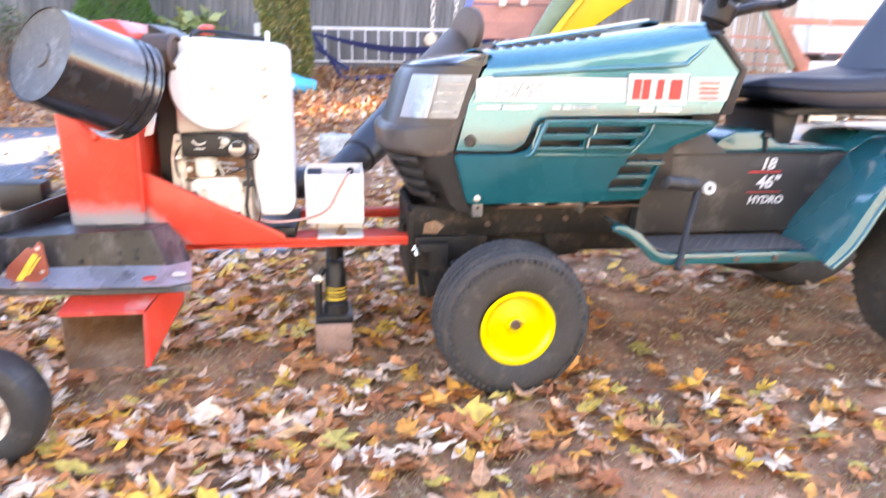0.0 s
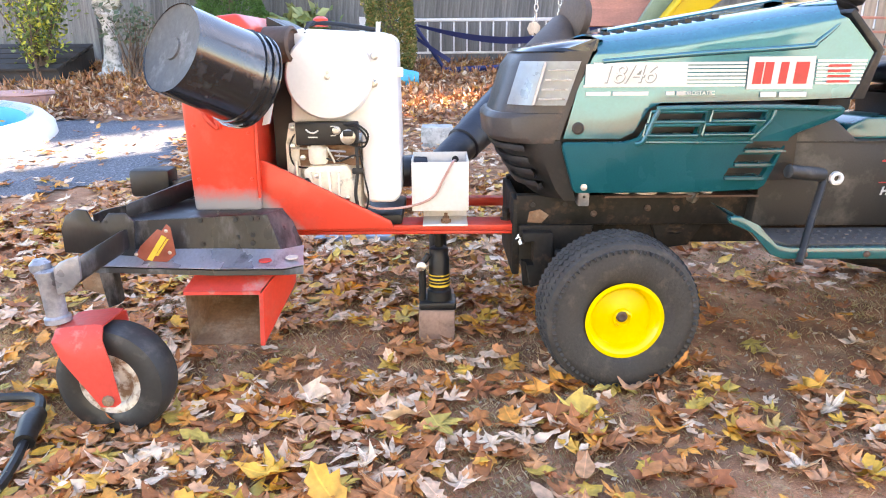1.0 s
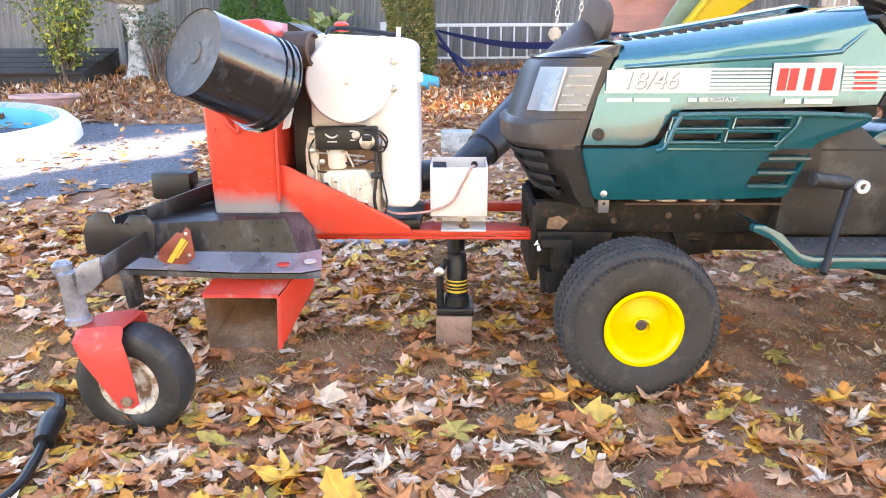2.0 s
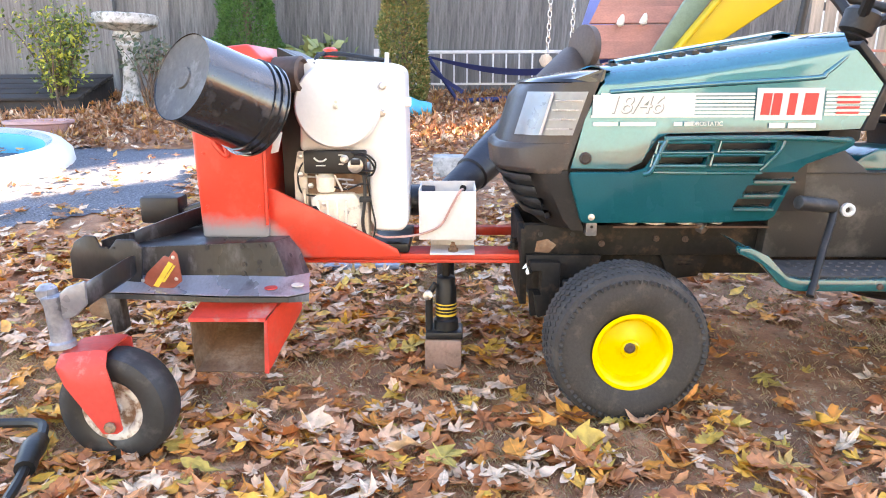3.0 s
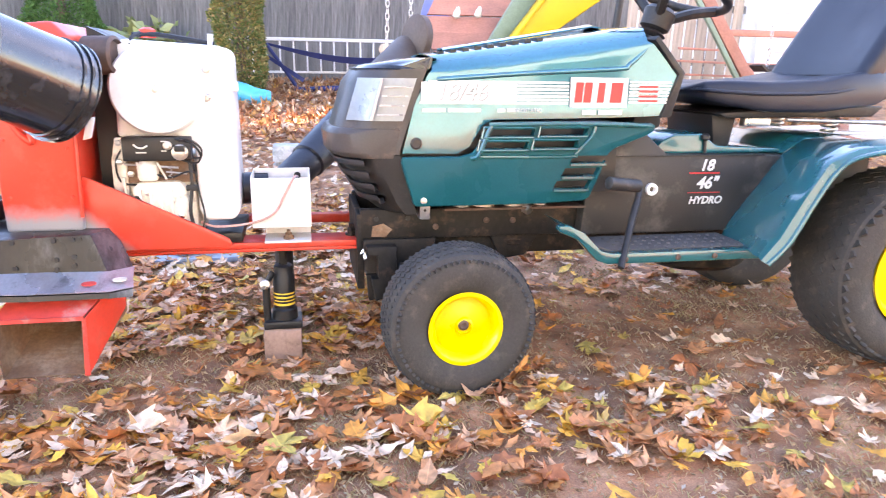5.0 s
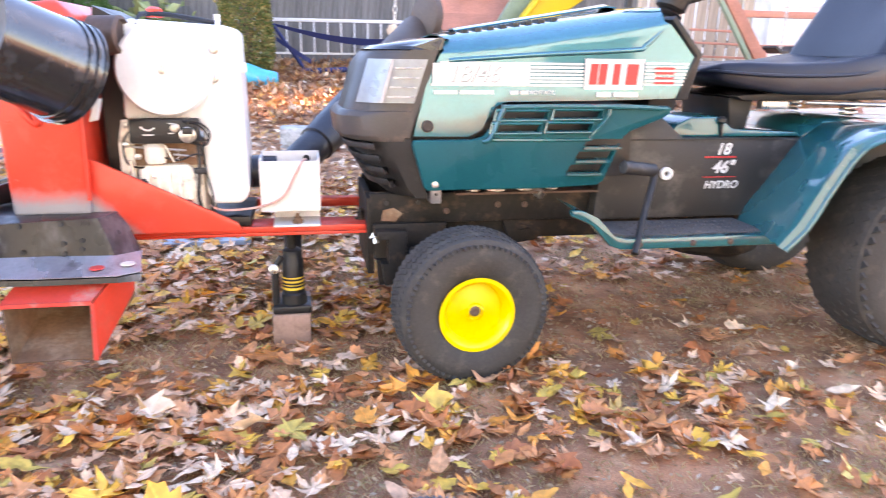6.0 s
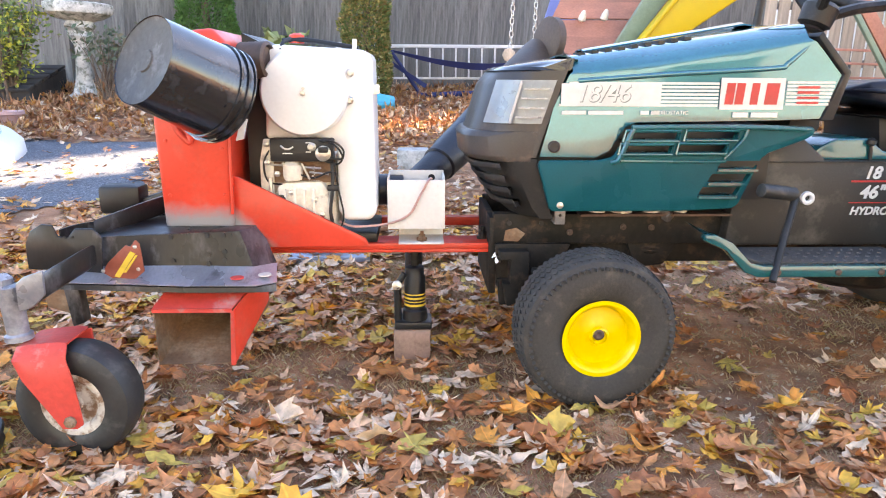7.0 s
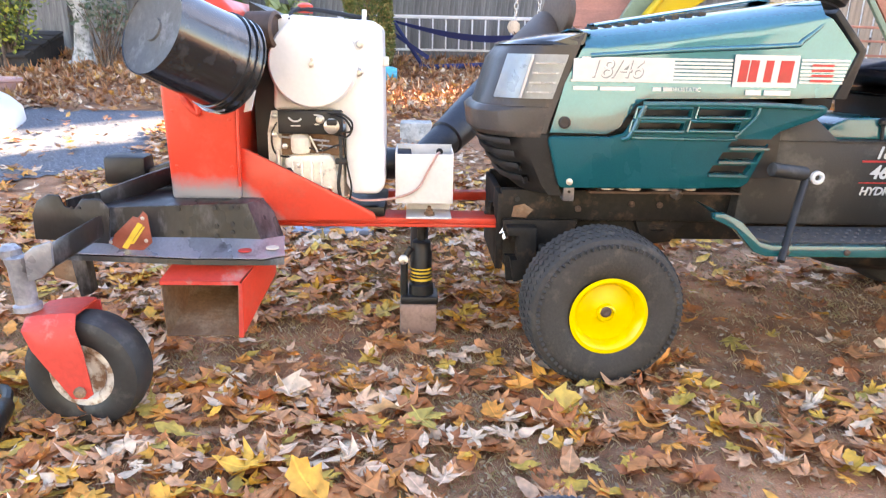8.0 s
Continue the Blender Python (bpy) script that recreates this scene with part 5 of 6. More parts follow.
part("fuel_cap", lathe([(0.02, 0), (0.02, 0.02), (0.01, 0.026)], (-0.765, 0.34, 0.905), (0, 0, 1), 14), RED, eng, "small red cap", smooth=True)
part("vent_hose", tube([(-0.775, 0.3, 0.915), (-0.79, 0.28, 0.905), (-0.795, 0.265, 0.885)], 0.005, 8, 5), DARK, eng, smooth=True)
part("white_lever", prism([(-0.905, 0.66), (-0.885, 0.665), (-0.872, 0.715), (-0.89, 0.715)], 0.19, 0.2), PLASW, eng, "white plastic tab", bevel=0.002)
part("output_shaft", rod((-0.56, 0.42, 0.50), (-0.49, 0.43, 0.50), 0.045, 20), PIPE, eng, smooth=True)
part("engine_base", box(-0.83, -0.56, 0.33, 0.6, 0.362, 0.39), DARK, eng, bevel=0.005)

# bucket over the intake
bucket = thing("bucket", (-0.98, 0.1, 0.8), "black plastic bucket hung upside down over the intake", "bucket")
B0, B1 = Vector((-1.034, -0.030, 0.853)), Vector((-0.912, 0.128, 0.773))
bw = B1 - B0
L = bw.length
part("bucket_wall", lathe([(0.098, 0.004), (0.101, 0.0), (0.106, L * 0.5), (0.111, L * 0.80), (0.115, L * 0.802), (0.115, L * 0.83), (0.111, L * 0.834), (0.112, L * 0.89), (0.117, L * 0.893), (0.117, L * 0.92), (0.113, L * 0.923), (0.114, L * 0.975), (0.118, L * 0.98), (0.118, L), (0.110, L), (0.1, 0.01)], B0, bw, 72, caps=False), BUCKET, bucket, smooth=True)
part("bucket_base", lathe([(0.099, 0.002), (0.093, 0.006), (0.026, 0.007), (0.024, 0.003), (0.0, 0.003)], B0, bw, 48, caps=False), BUCKETB, bucket, "scuffed grey bucket base", smooth=True)
u, v, w = basis(bw)
part("bucket_handle", tube([tuple(B0 + w * L * 0.9 + (u * math.cos(a) + v * math.sin(a)) * 0.1195) for a in np.linspace(1.2, 4.0, 14)], 0.002, 6, 1), SILVER, bucket, "thin wire handle")

# battery box
bbox = thing("battery_box", (-0.45, 0.36, 0.40), "open white plastic box on the red rail", "battery box")
bx = []
for a in (box(-0.529, -0.370, 0.300, 0.304, 0.408, 0.545), box(-0.529, -0.370, 0.42, 0.424, 0.408, 0.557), box(-0.529, -0.525, 0.304, 0.42, 0.408, 0.552), box(-0.374, -0.370, 0.304, 0.42, 0.408, 0.552), box(-0.525, -0.374, 0.304, 0.42, 0.408, 0.414)):
    bx.append(a)
for i, g in enumerate(bx):
    part("box_wall", g, PLASW, bbox, bevel=0.001)
part("foot_plate", prism([(-0.50, 0.3), (-0.372, 0.3), (-0.372, 0.405), (-0.50, 0.405)], 0.363, 0.369, "z"), PLASW, bbox, "white foot plate", bevel=0.002)
part("foot_riser", box(-0.50, -0.372, 0.402, 0.407, 0.365, 0.41), PLASW, bbox)
part("bolt", lathe([(0.017, 0), (0.017, 0.003), (0.011, 0.004), (0.011, 0.014), (0.006, 0.015), (0.006, 0.024)], (-0.434, 0.325, 0.372), (0, -0.2, 1), 6), RUST, bbox)
part("grommet", lathe([(0.010, 0), (0.010, 0.006)], (-0.405, 0.419, 0.536), (0, -1, 0), 12), DARK, bbox)
part("cable", tube([(-0.405, 0.40, 0.535), (-0.415, 0.298, 0.545), (-0.44, 0.294, 0.50), (-0.47, 0.292, 0.45), (-0.53, 0.29, 0.425), (-0.62, 0.28, 0.42), (-0.66, 0.28, 0.435)], 0.0034, 8, 8), WIREP, bbox, "faded pink electric cable", smooth=True)

# jack and its brick
jk = thing("bottle_jack", (-0.46, 0.37, 0.1), "small black bottle jack standing on a brick", "jack")
part("base", box(-0.515, -0.405, 0.325, 0.415, 0.098, 0.122), DARK, jk, bevel=0.006)
part("cylinder", lathe([(0.038, 0), (0.036, 0.03), (0.031, 0.035), (0.031, 0.13), (0.027, 0.138), (0.027, 0.16), (0.02, 0.165)], (-0.455, 0.37, 0.12), (0, 0, 1), 28), DARK, jk, smooth=True)
part("ram", lathe([(0.012, 0), (0.012, 0.035), (0.016, 0.036), (0.016, 0.052)], (-0.455, 0.37, 0.283), (0, 0, 1), 16), FRAMEM, jk, smooth=True)
lb = part("label", lathe([(0.0318, 0), (0.0318, 0.038)], (-0.455, 0.37, 0.165), (0, 0, 1), 28, caps=False), YTAG, jk, "yellow warning label with black bars", smooth=True)
for z in (0.172, 0.181, 0.193):
    part("label_bar", lathe([(0.0322, 0), (0.0322, 0.006)], (-0.455, 0.37, z), (0, 0, 1), 28, caps=False), DARK, lb, smooth=True)
part("pump", rod((-0.505, 0.355, 0.12), (-0.505, 0.355, 0.23), 0.011, 12), DARK, jk, smooth=True)
part("pump_head", lathe([(0.014, 0), (0.014, 0.02), (0, 0.024)], (-0.507, 0.345, 0.232), (0, -1, 0.2), 12), SILVER, jk, smooth=True)
part("handle_socket", rod((-0.51, 0.35, 0.225), (-0.485, 0.35, 0.265), 0.009, 10), DARK, jk, smooth=True)
brick = part("brick", box(-0.517, -0.409, 0.322, 0.53, 0.005, 0.098), BRICK, None, bevel=0.006)
tagged(brick, "salmon coloured brick under the jack", "brick")

# ---- big black pipe behind the machine ----
pipe = thing("plastic_pipe", (-0.2, 1.0, 0.5), "long black plastic pipe leaning up behind the tractor", "pipe")
P0, P1 = Vector((-0.46, 0.66, 0.46)), Vector((0.10, 1.42, 0.905))
part("pipe_body", lathe([(0.052, 0), (0.055, 0.02), (0.055, 0.16), (0.062, 0.165), (0.062, 0.2), (0.066, 0.25), (0.082, 0.75), (0.086, (P1 - P0).length)], P0, P1 - P0, 36), PIPE, pipe, smooth=True)
part("pipe_sleeve", lathe([(0.092, 0.62), (0.094, 0.64), (0.1, 1.0), (0.096, 1.02)], P0, P1 - P0, 36), PIPEB, pipe, "dusty brown sleeve", smooth=True)
part("pipe_elbow", lathe([(0.086, 0), (0.094, 0.006), (0.094, 0.035), (0.07, 0.05)], (0.07, 1.30, 0.965), (0.9, 0.42, -0.1), 36), PIPEB, pipe, "dusty brown round end", smooth=True)
part("pipe_foot", rod((-0.46, 0.66, 0.02), (-0.46, 0.66, 0.46), 0.03, 14), PIPE, pipe, smooth=True)
part("pipe_low", rod((-0.62, 0.62, 0.47), (-0.42, 0.68, 0.47), 0.045, 18), PIPE, pipe, smooth=True)
slab = part("concrete_block", box(-0.58, -0.37, 3.0, 3.2, 0.1, 0.35), STONE, None, bevel=0.01)
tagged(slab, "grey concrete block behind the machine", "block")

pb = part("plank", turned(box(-0.2, 0.2, -0.05, 0.05, 0, 0.025), Matrix.Translation((-0.86, 1.42, lie(-0.86, 1.42) + 0.004)) @ Matrix.Rotation(radians(4), 4, "Z")), mat("pale blue painted board", (0.36, 0.42, 0.50), 0.6, var=0.15, scale=9), None, bevel=0.004)
tagged(pb, "pale blue painted board lying on the ground", "board")

# ---- yard things ----
def on(x, y):
    return lie(x, y)


rb = on(0.1, 6.5)
railing = thing("white_railing", (0.1, 6.5, rb), "low white railing with thin balusters before the fence", "railing", kind="structure")
part("top_rail", box(-1.35, 1.5, 6.48, 6.53, 1.135, 1.17), WPAINT, railing, bevel=0.004)
part("bottom_rail", box(-1.35, 1.5, 6.48, 6.53, 0.79, 0.815), WPAINT, railing, bevel=0.004)
bal = solid("baluster", box(-0.009, 0.009, -0.009, 0.009, 0, 0.322), WPAINT)
for i in range(20):
    b = part("baluster", bal, None, railing)
    b.matrix_basis = pose(-1.33 + 0.147 * i, 6.505, 0.814)
for xx in (-1.32, 1.46):
    part("post", box(xx - 0.03, xx + 0.03, 6.475, 6.535, on(xx, 6.5) - 0.05, 1.19), WPAINT, railing)
ham = thing("hammock", (0.2, 6.0, 0.8), "dark navy cloth hammock sagging in front of the railing", "hammock")
rows = []
for t in np.linspace(0, 1, 15):
    xx = -0.72 + 2.1 * t
    sag = 0.14 * math.sin(math.pi * t)
    w = 0.03 + 0.07 * math.sin(math.pi * t)
    rows.append([(xx, 6.2 - 0.3 * w, 1.10 - sag), (xx, 6.2, 1.10 - sag - w * 0.7), (xx, 6.22 + w, 1.09 - sag)])
part("cloth", loft(rows, ends=False), NAVY, ham, smooth=True, thick=0.006)
part("cord", rod((-0.72, 6.2, 1.1), (-0.95, 6.45, 1.15), 0.008, 6), NAVY, ham)
part("strap", ([(-0.70, 6.1, 0.97), (-0.70, 6.1, 0.93), (-0.36, 6.0, 0.70), (-0.34, 6.0, 0.74)], [(0, 1, 2, 3)]), NAVY, ham, thick=0.01)
part("stand", rod((-0.45, 6.05, 0.62), (1.2, 6.05, 0.70), 0.03, 10), NAVY, ham, smooth=True)
part("stand", rod((-0.40, 6.05, 0.62), (-0.75, 6.2, 1.12), 0.02, 10), NAVY, ham, smooth=True)

tq = part("pool_noodle", tube([(-1.15, 5.3, 0.66), (-0.95, 5.25, 0.63), (-0.8, 5.2, 0.58), (-0.66, 5.2, 0.575)], lambda t: 0.085 * (1 - 0.35 * t ** 6), 14, 6), TURQ, None, smooth=True)
tagged(tq, "turquoise plastic slide end lying on leaves", "slide piece")

# birdbath
bz = on(-3.95, 6.0)
bath = thing("birdbath", (-3.93, 6.0, bz), "mossy white concrete birdbath on a pedestal", "birdbath")
part("pedestal", lathe([(0.17, -0.05), (0.17, 0.05), (0.12, 0.09), (0.085, 0.2), (0.07, 0.36), (0.065, 0.56), (0.1, 0.62), (0.125, 0.66), (0.115, 0.71), (0.15, 0.75), (0.12, 0.83)], (-3.93, 6.0, bz), (0.03, 0, 1), 28), BATHM, bath, smooth=True)
part("bowl", lathe([(0.10, 0.80), (0.22, 0.83), (0.31, 0.88), (0.33, 0.94), (0.325, 0.975), (0.30, 0.985), (0.28, 0.97), (0.2, 0.92), (0.0, 0.90)], (-3.93, 6.0, bz), (0.03, 0, 1), 36), BATHM, bath, smooth=True)

# pool, planter, platform
pool = thing("paddling_pool", (-3.95, 3.2, on(-3.9, 3.2)), "small white and turquoise paddling pool in the sun", "pool")
pz = on(-3.9, 3.2) - 0.09
prof = [(0.62, -0.04), (0.72, 0.0), (0.8, 0.06), (0.83, 0.14), (0.82, 0.22), (0.76, 0.28), (0.69, 0.29), (0.64, 0.26), (0.62, 0.14), (0.6, 0.05), (0.0, 0.05)]
part("pool_wall", lathe(prof[:8], (-4.03, 3.22, pz), (0.05, -0.1, 1), 56, caps=False), POOLW, pool, smooth=True)
part("pool_lining", lathe(prof[6:], (-4.03, 3.22, pz), (0.05, -0.1, 1), 56, caps=False), TURQ, pool, "turquoise pool inside", smooth=True)
pl = part("planter", lathe([(0.2, -0.02), (0.26, 0.11), (0.28, 0.12), (0.28, 0.145), (0.25, 0.145), (0.24, 0.1), (0, 0.1)], (-4.08, 4.5, on(-4.08, 4.5)), (0, 0, 1), 32), PINK, None, smooth=True)
tagged(pl, "low faded pink plastic planter", "planter")
plat = thing("wooden_platform", (-4.9, 5.9, 0.6), "low dark weathered board platform by the fence", "platform")
for i in range(5):
    part("board", turned(box(-6.3, -4.25, 0, 0.15, 0, 0.03), Matrix.Translation((0, 5.55 + 0.17 * i, 0.655 + 0.05 * i)) @ Matrix.Rotation(radians(0.8), 4, "Z") @ Matrix.Rotation(radians(16), 4, "X")), DECKW, plat, bevel=0.004)
part("edge_board", box(-6.3, -4.25, 5.52, 5.55, 0.5, 0.67), DECKW, plat)
for xx in (-6.1, -5.2, -4.35):
    part("sleeper", prism([(5.56, 0.4), (5.56, 0.65), (6.4, 0.885), (6.4, 0.4)], xx - 0.05, xx + 0.05, "x"), DECKW, plat)


def leaf_blades(n, place, size, fold=0.25):
    """n small bent leaves, each its own island. place(i) gives centre and direction."""
    vs, fs = [], []
    for i in range(n):
        c, d = place(i)
        s = size * random.uniform(0.6, 1.3)
        d = Vector(d).normalized()
        u = d.cross(Vector((random.uniform(-1, 1), random.uniform(-1, 1), random.uniform(-1, 1)))).normalized()
        up = d.cross(u)
        c = Vector(c)
        o = len(vs)
        vs += [tuple(c), tuple(c + d * s * 0.5 + u * s * 0.26 + up * s * fold * 0.3), tuple(c + d * s), tuple(c + d * s * 0.5 - u * s * 0.26 + up * s * fold * 0.3)]
        fs += [(o, o + 1, o + 2), (o, o + 2, o + 3)]
    return vs, fs


def arborvitae(x, y, h, r, material, label, n=9000):
    z0 = on(x, y)
    t = thing("arborvitae", (x, y, z0), label, "evergreen shrub")
    part("trunk", lathe([(0.05, -0.05), (0.035, h * 0.5), (0.008, h * 0.95)], (x, y, z0), (0, 0, 1), 10), BARK, t, smooth=True)
    lobes = [(random.uniform(0, 6.28), random.uniform(0.1, 0.95), random.uniform(0.12, 0.3)) for _ in range(30)]

    def place(i):
        q = random.random() ** 1.15
        a = random.uniform(0, 6.283)
        R = r * (1 - q) ** 0.5 * min(1, 0.65 + q * 3) * (0.55 + 0.5 * random.random() ** 0.4)
        for la, lq, lr in lobes:
            da = (a - la + math.pi) % 6.283 - math.pi
            R *= 1 + lr * math.exp(-(da / 0.35) ** 2 - ((q - lq) / 0.07) ** 2) * 1.2 - 0.01
        return (x + R * math.cos(a), y + R * math.sin(a), z0 + 0.05 + q * h), (math.cos(a) * 0.7 + random.gauss(0, 0.5), math.sin(a) * 0.7 + random.gauss(0, 0.5), random.uniform(-0.3, 1.3))
    tagged(part("crown", leaf_blades(n, place, 0.036), material, t), kind="stuff")
    return t


arborvitae(-2.72, 6.35, 2.2, 0.46, ARBOR, "dark green clipped evergreen before the fence", 26000)
arborvitae(-0.95, 5.75, 2.0, 0.34, ARBORY, "browning evergreen shrub beside the railing", 22000)


def twiggy_shrub(name, x, y, h, spread, stems, n, material, label, size=0.05, leafy=0.35, twig=0.008):
    z0 = on(x, y)
    t = thing(name, (x, y, z0), label, "shrub")
    tips = []
    for i in range(stems):
        a, q = random.uniform(0, 6.283), random.uniform(0.2, 1)
        p = [(x + random.uniform(-0.06, 0.06), y + random.uniform(-0.06, 0.06), z0 - 0.03)]
        for k in (0.35, 0.7, 1):
            p.append((x + spread * q * k ** 1.3 * math.cos(a) + random.uniform(-0.04, 0.04), y + spread * q * k ** 1.3 * math.sin(a) + random.uniform(-0.04, 0.04), z0 + h * k * random.uniform(0.85, 1.0)))
        part("stem", tube(p, lambda s: twig * (1.2 - s), 6, 4), BARK, t, smooth=True)
        tips.append(smooth_path(p, 6))

    def place(i):
        p = random.choice(tips)
        k = min(len(p) - 1, int(len(p) * (leafy + (1 - leafy) * random.random())))
        c = p[k] + Vector((random.gauss(0, 0.07), random.gauss(0, 0.07), random.gauss(0, 0.06)))
        return c, (random.uniform(-1, 1), random.uniform(-1, 1), random.uniform(-0.6, 1))
    tagged(part("leaves", leaf_blades(n, place, size), material, t), kind="stuff")


twiggy_shrub("yellow_shrub", -4.45, 5.55, 1.05, 0.42, 14, 1900, SHRUB, "thin shrub with yellow and green leaves", 0.055, 0.3, 0.012)
twiggy_shrub("bare_shrub", -3.55, 5.65, 0.75, 0.3, 22, 350, tint_mat("dull green leaves", [(0.05, 0.09, 0.05), (0.10, 0.14, 0.08), (0.16, 0.14, 0.09)]), "mostly bare brown twiggy shrub", 0.06, 0.6)
twiggy_shrub("broadleaf_shrub", -1.95, 6.4, 0.62, 0.42, 12, 130, RHODO, "broadleaf shrub with pale green leaves", 0.17, 0.75)

# play set
play = thing("play_set", (1.2, 5.0, on(1.2, 5)), "wooden play set with red roof and yellow slide", "play set")
PL = [Vector((0.60, 4.75, 1.02)), Vector((1.28, 4.75, 1.02)), Vector((1.95, 5.3, 1.95)), Vector((1.10, 5.3, 1.95))]
for i in range(6):
    a, b = i / 6, (i + 0.94) / 6
    q = [PL[0].lerp(PL[3], a), PL[1].lerp(PL[2], a), PL[1].lerp(PL[2], b), PL[0].lerp(PL[3], b)]
    q[2] = q[2] + Vector((0, -0.03, 0.0))
    q[3] = q[3] + Vector((0, -0.03, 0.0))
    part("roof_plank", ([tuple(p) for p in q], [(0, 1, 2, 3)]), CEDAR, play, "red stained roof plank", thick=0.02)
part("roof_beam", prism([(1.18, 0.93), (1.55, 1.535), (1.73, 1.83), (1.98, 1.83), (1.77, 1.535), (1.36, 1.0)], 4.66, 4.74), BEAMG, play, "pale green painted beam", bevel=0.006)
part("cap", lathe([(0.03, 0), (0.03, 0.03)], (1.62, 4.95, 1.48), (-0.2, -1, 0.4), 12), WPAINT, play)
for x, z in ((1.02, 1.3), (1.22, 1.31)):
    part("carved_knob", lathe([(0.01, 0), (0.035, 0.02), (0.03, 0.06), (0.015, 0.1), (0, 0.11)], (x, 4.86, z), (0.2, -0.3, 1), 10), CREAM, play, smooth=True)
part("slide", prism([(1.33, 0.99), (1.735, 1.503), (1.98, 1.81), (2.76, 1.81), (2.30, 1.503), (1.70, 1.10), (1.5, 0.97)], 4.40, 4.62), SLIDEY, play, "yellow plastic slide", bevel=0.03)
part("slide_rim", tube([(1.34, 4.39, 1.0), (1.735, 4.39, 1.503), (1.98, 4.39, 1.81)], 0.022, 8, 3), SLIDEY, play, smooth=True)
part("blue_panel", prism([(0.74, 1.1), (1.05, 1.1), (1.25, 1.8), (0.95, 1.8)], 5.6, 5.66), BLUEP, play, "blue plastic panel", bevel=0.01)
part("leg", box(0.68, 0.77, 4.7, 4.79, on(0.7, 4.7) - 0.05, 1.06), CEDAR, play)
part("leg", box(1.9, 2.0, 5.35, 5.45, on(2, 5.4) - 0.05, 2.0), CEDAR, play)
part("leg", rod((1.63, 3.0, on(1.6, 3.0) - 0.03), (1.755, 3.0, 1.345), 0.026, 12), BLACKP, play, "dark post", smooth=True)


def chain(x, y, z0, z1, parent, r=0.016, wire=0.004, lean=0.03):
    n = int((z1 - z0) / (r * 3.1))
    link = tube([(r * math.cos(a), 0, r * 1.9 * math.sin(a)) for a in np.linspace(0, 2 * math.pi, 13)], wire, 5, 1)
    me = solid("link", link, SILVER, smooth=True)
    for i in range(n):
        o = part("link", me, None, parent)
        o.matrix_basis = pose(x + lean * i * r * 3.1, y, z0 + i * r * 3.1, 0, 0, 90 * (i % 2) + 20)


sw1 = thing("swing", (0.32, 4.25, 1.0), "swing chains with a small wooden tag", "swing")
chain(0.315, 4.25, 1.06, 1.75, sw1)
chain(0.56, 4.6, 1.12, 1.75, sw1)
part("tag", lathe([(0.052, 0), (0.056, 0.004), (0.056, 0.014), (0.05, 0.018)], (0.30, 4.24, 0.995), (0.1, -1, 0.1), 7), WOODL, sw1, "pale wooden tag", bevel=0.002)
part("swing_belt", loft([[(0.30, 4.25 + s, 0.96), (0.36, 4.3 + s, 0.84), (0.5, 4.45 + s, 0.84), (0.56, 4.6 + s, 1.1)] for s in (-0.05, 0.05)], ends=False), PIPE, sw1, "black swing belt", smooth=True, thick=0.008)

climb = thing("climbing_frame", (3.4, 5.6, on(3.4, 5.6)), "red wooden climbing frame with rungs and a chain", "climbing frame")
def beam(a, b, w, m, name="beam", label=""):
    a, b = Vector(a), Vector(b)
    uu, vv, ww = basis(b - a)
    q = [tuple(p + uu * s * w + vv * t * w) for p in (a, b) for s, t in ((-1, -1), (1, -1), (1, 1), (-1, 1))]
    return part(name, (q, [(0, 1, 2, 3), (4, 5, 6, 7), (0, 1, 5, 4), (1, 2, 6, 5), (2, 3, 7, 6), (3, 0, 4, 7)]), m, climb, label, bevel=0.006)


beam((3.10, 4.6, 1.85), (3.86, 4.6, 0.80), 0.055, CEDAR, "leg", "red stained leaning leg")
beam((3.0, 4.56, 1.85), (3.74, 4.56, 0.80), 0.022, BEAMG, "strap", "dark green strap")
beam((3.86, 4.62, on(3.8, 4.6) - 0.05), (3.86, 4.6, 0.9), 0.05, CEDAR, "leg")
for z, x0, x1 in ((1.225, 3.6, 5.0), (0.92, 3.8, 4.7)):
    beam((x0, 4.6, z), (x1, 4.6, z), 0.03, CEDAR, "rung")
for z, x0, x1 in ((1.13, 3.9, 4.7), (0.99, 3.85, 4.7), (0.84, 3.9, 4.8)):
    beam((x0, 6.0, z), (x1, 6.0, z - 0.02), 0.013, CEDAR, "rung")
beam((5.0, 4.6, on(5, 4.6) - 0.05), (5.0, 4.6, 1.9), 0.05, CEDAR, "leg")
chain(3.86, 4.3, 0.9, 1.7, climb)
part("swing_seat", loft([[(3.74, 4.2 + s, 0.92), (3.8, 4.2 + s, 0.87), (3.9, 4.2 + s, 0.87), (3.96, 4.2 + s, 0.92)] for s in (0, 0.2)], ends=False), DARK, climb, smooth=True, thick=0.02)

# hose end and cable on the ground
ho = part("ribbed_hose", tube([(-0.50, -0.92, 0.06), (-0.38, -0.78, 0.075), (-0.27, -0.68, 0.08), (-0.15, -0.70, 0.07), (0.0, -0.9, 0.06)], lambda t: 0.066 + 0.006 * math.sin(t * 2 * math.pi * 60), 20, 90), HOSE, None, smooth=True)
tagged(ho, "grey ribbed flexible hose lying on leaves", "hose")
ec = thing("extension_cable", (-1.37, -0.2, 0.03), "black electric cable with a plug on leaves", "cable")
part("plug", tube([(-1.385, -0.17, 0.04), (-1.37, -0.22, 0.045), (-1.345, -0.29, 0.04)], lambda t: 0.026 - 0.008 * abs(t - 0.4), 12, 5), WIRE, ec, smooth=True, bevel=0.0)
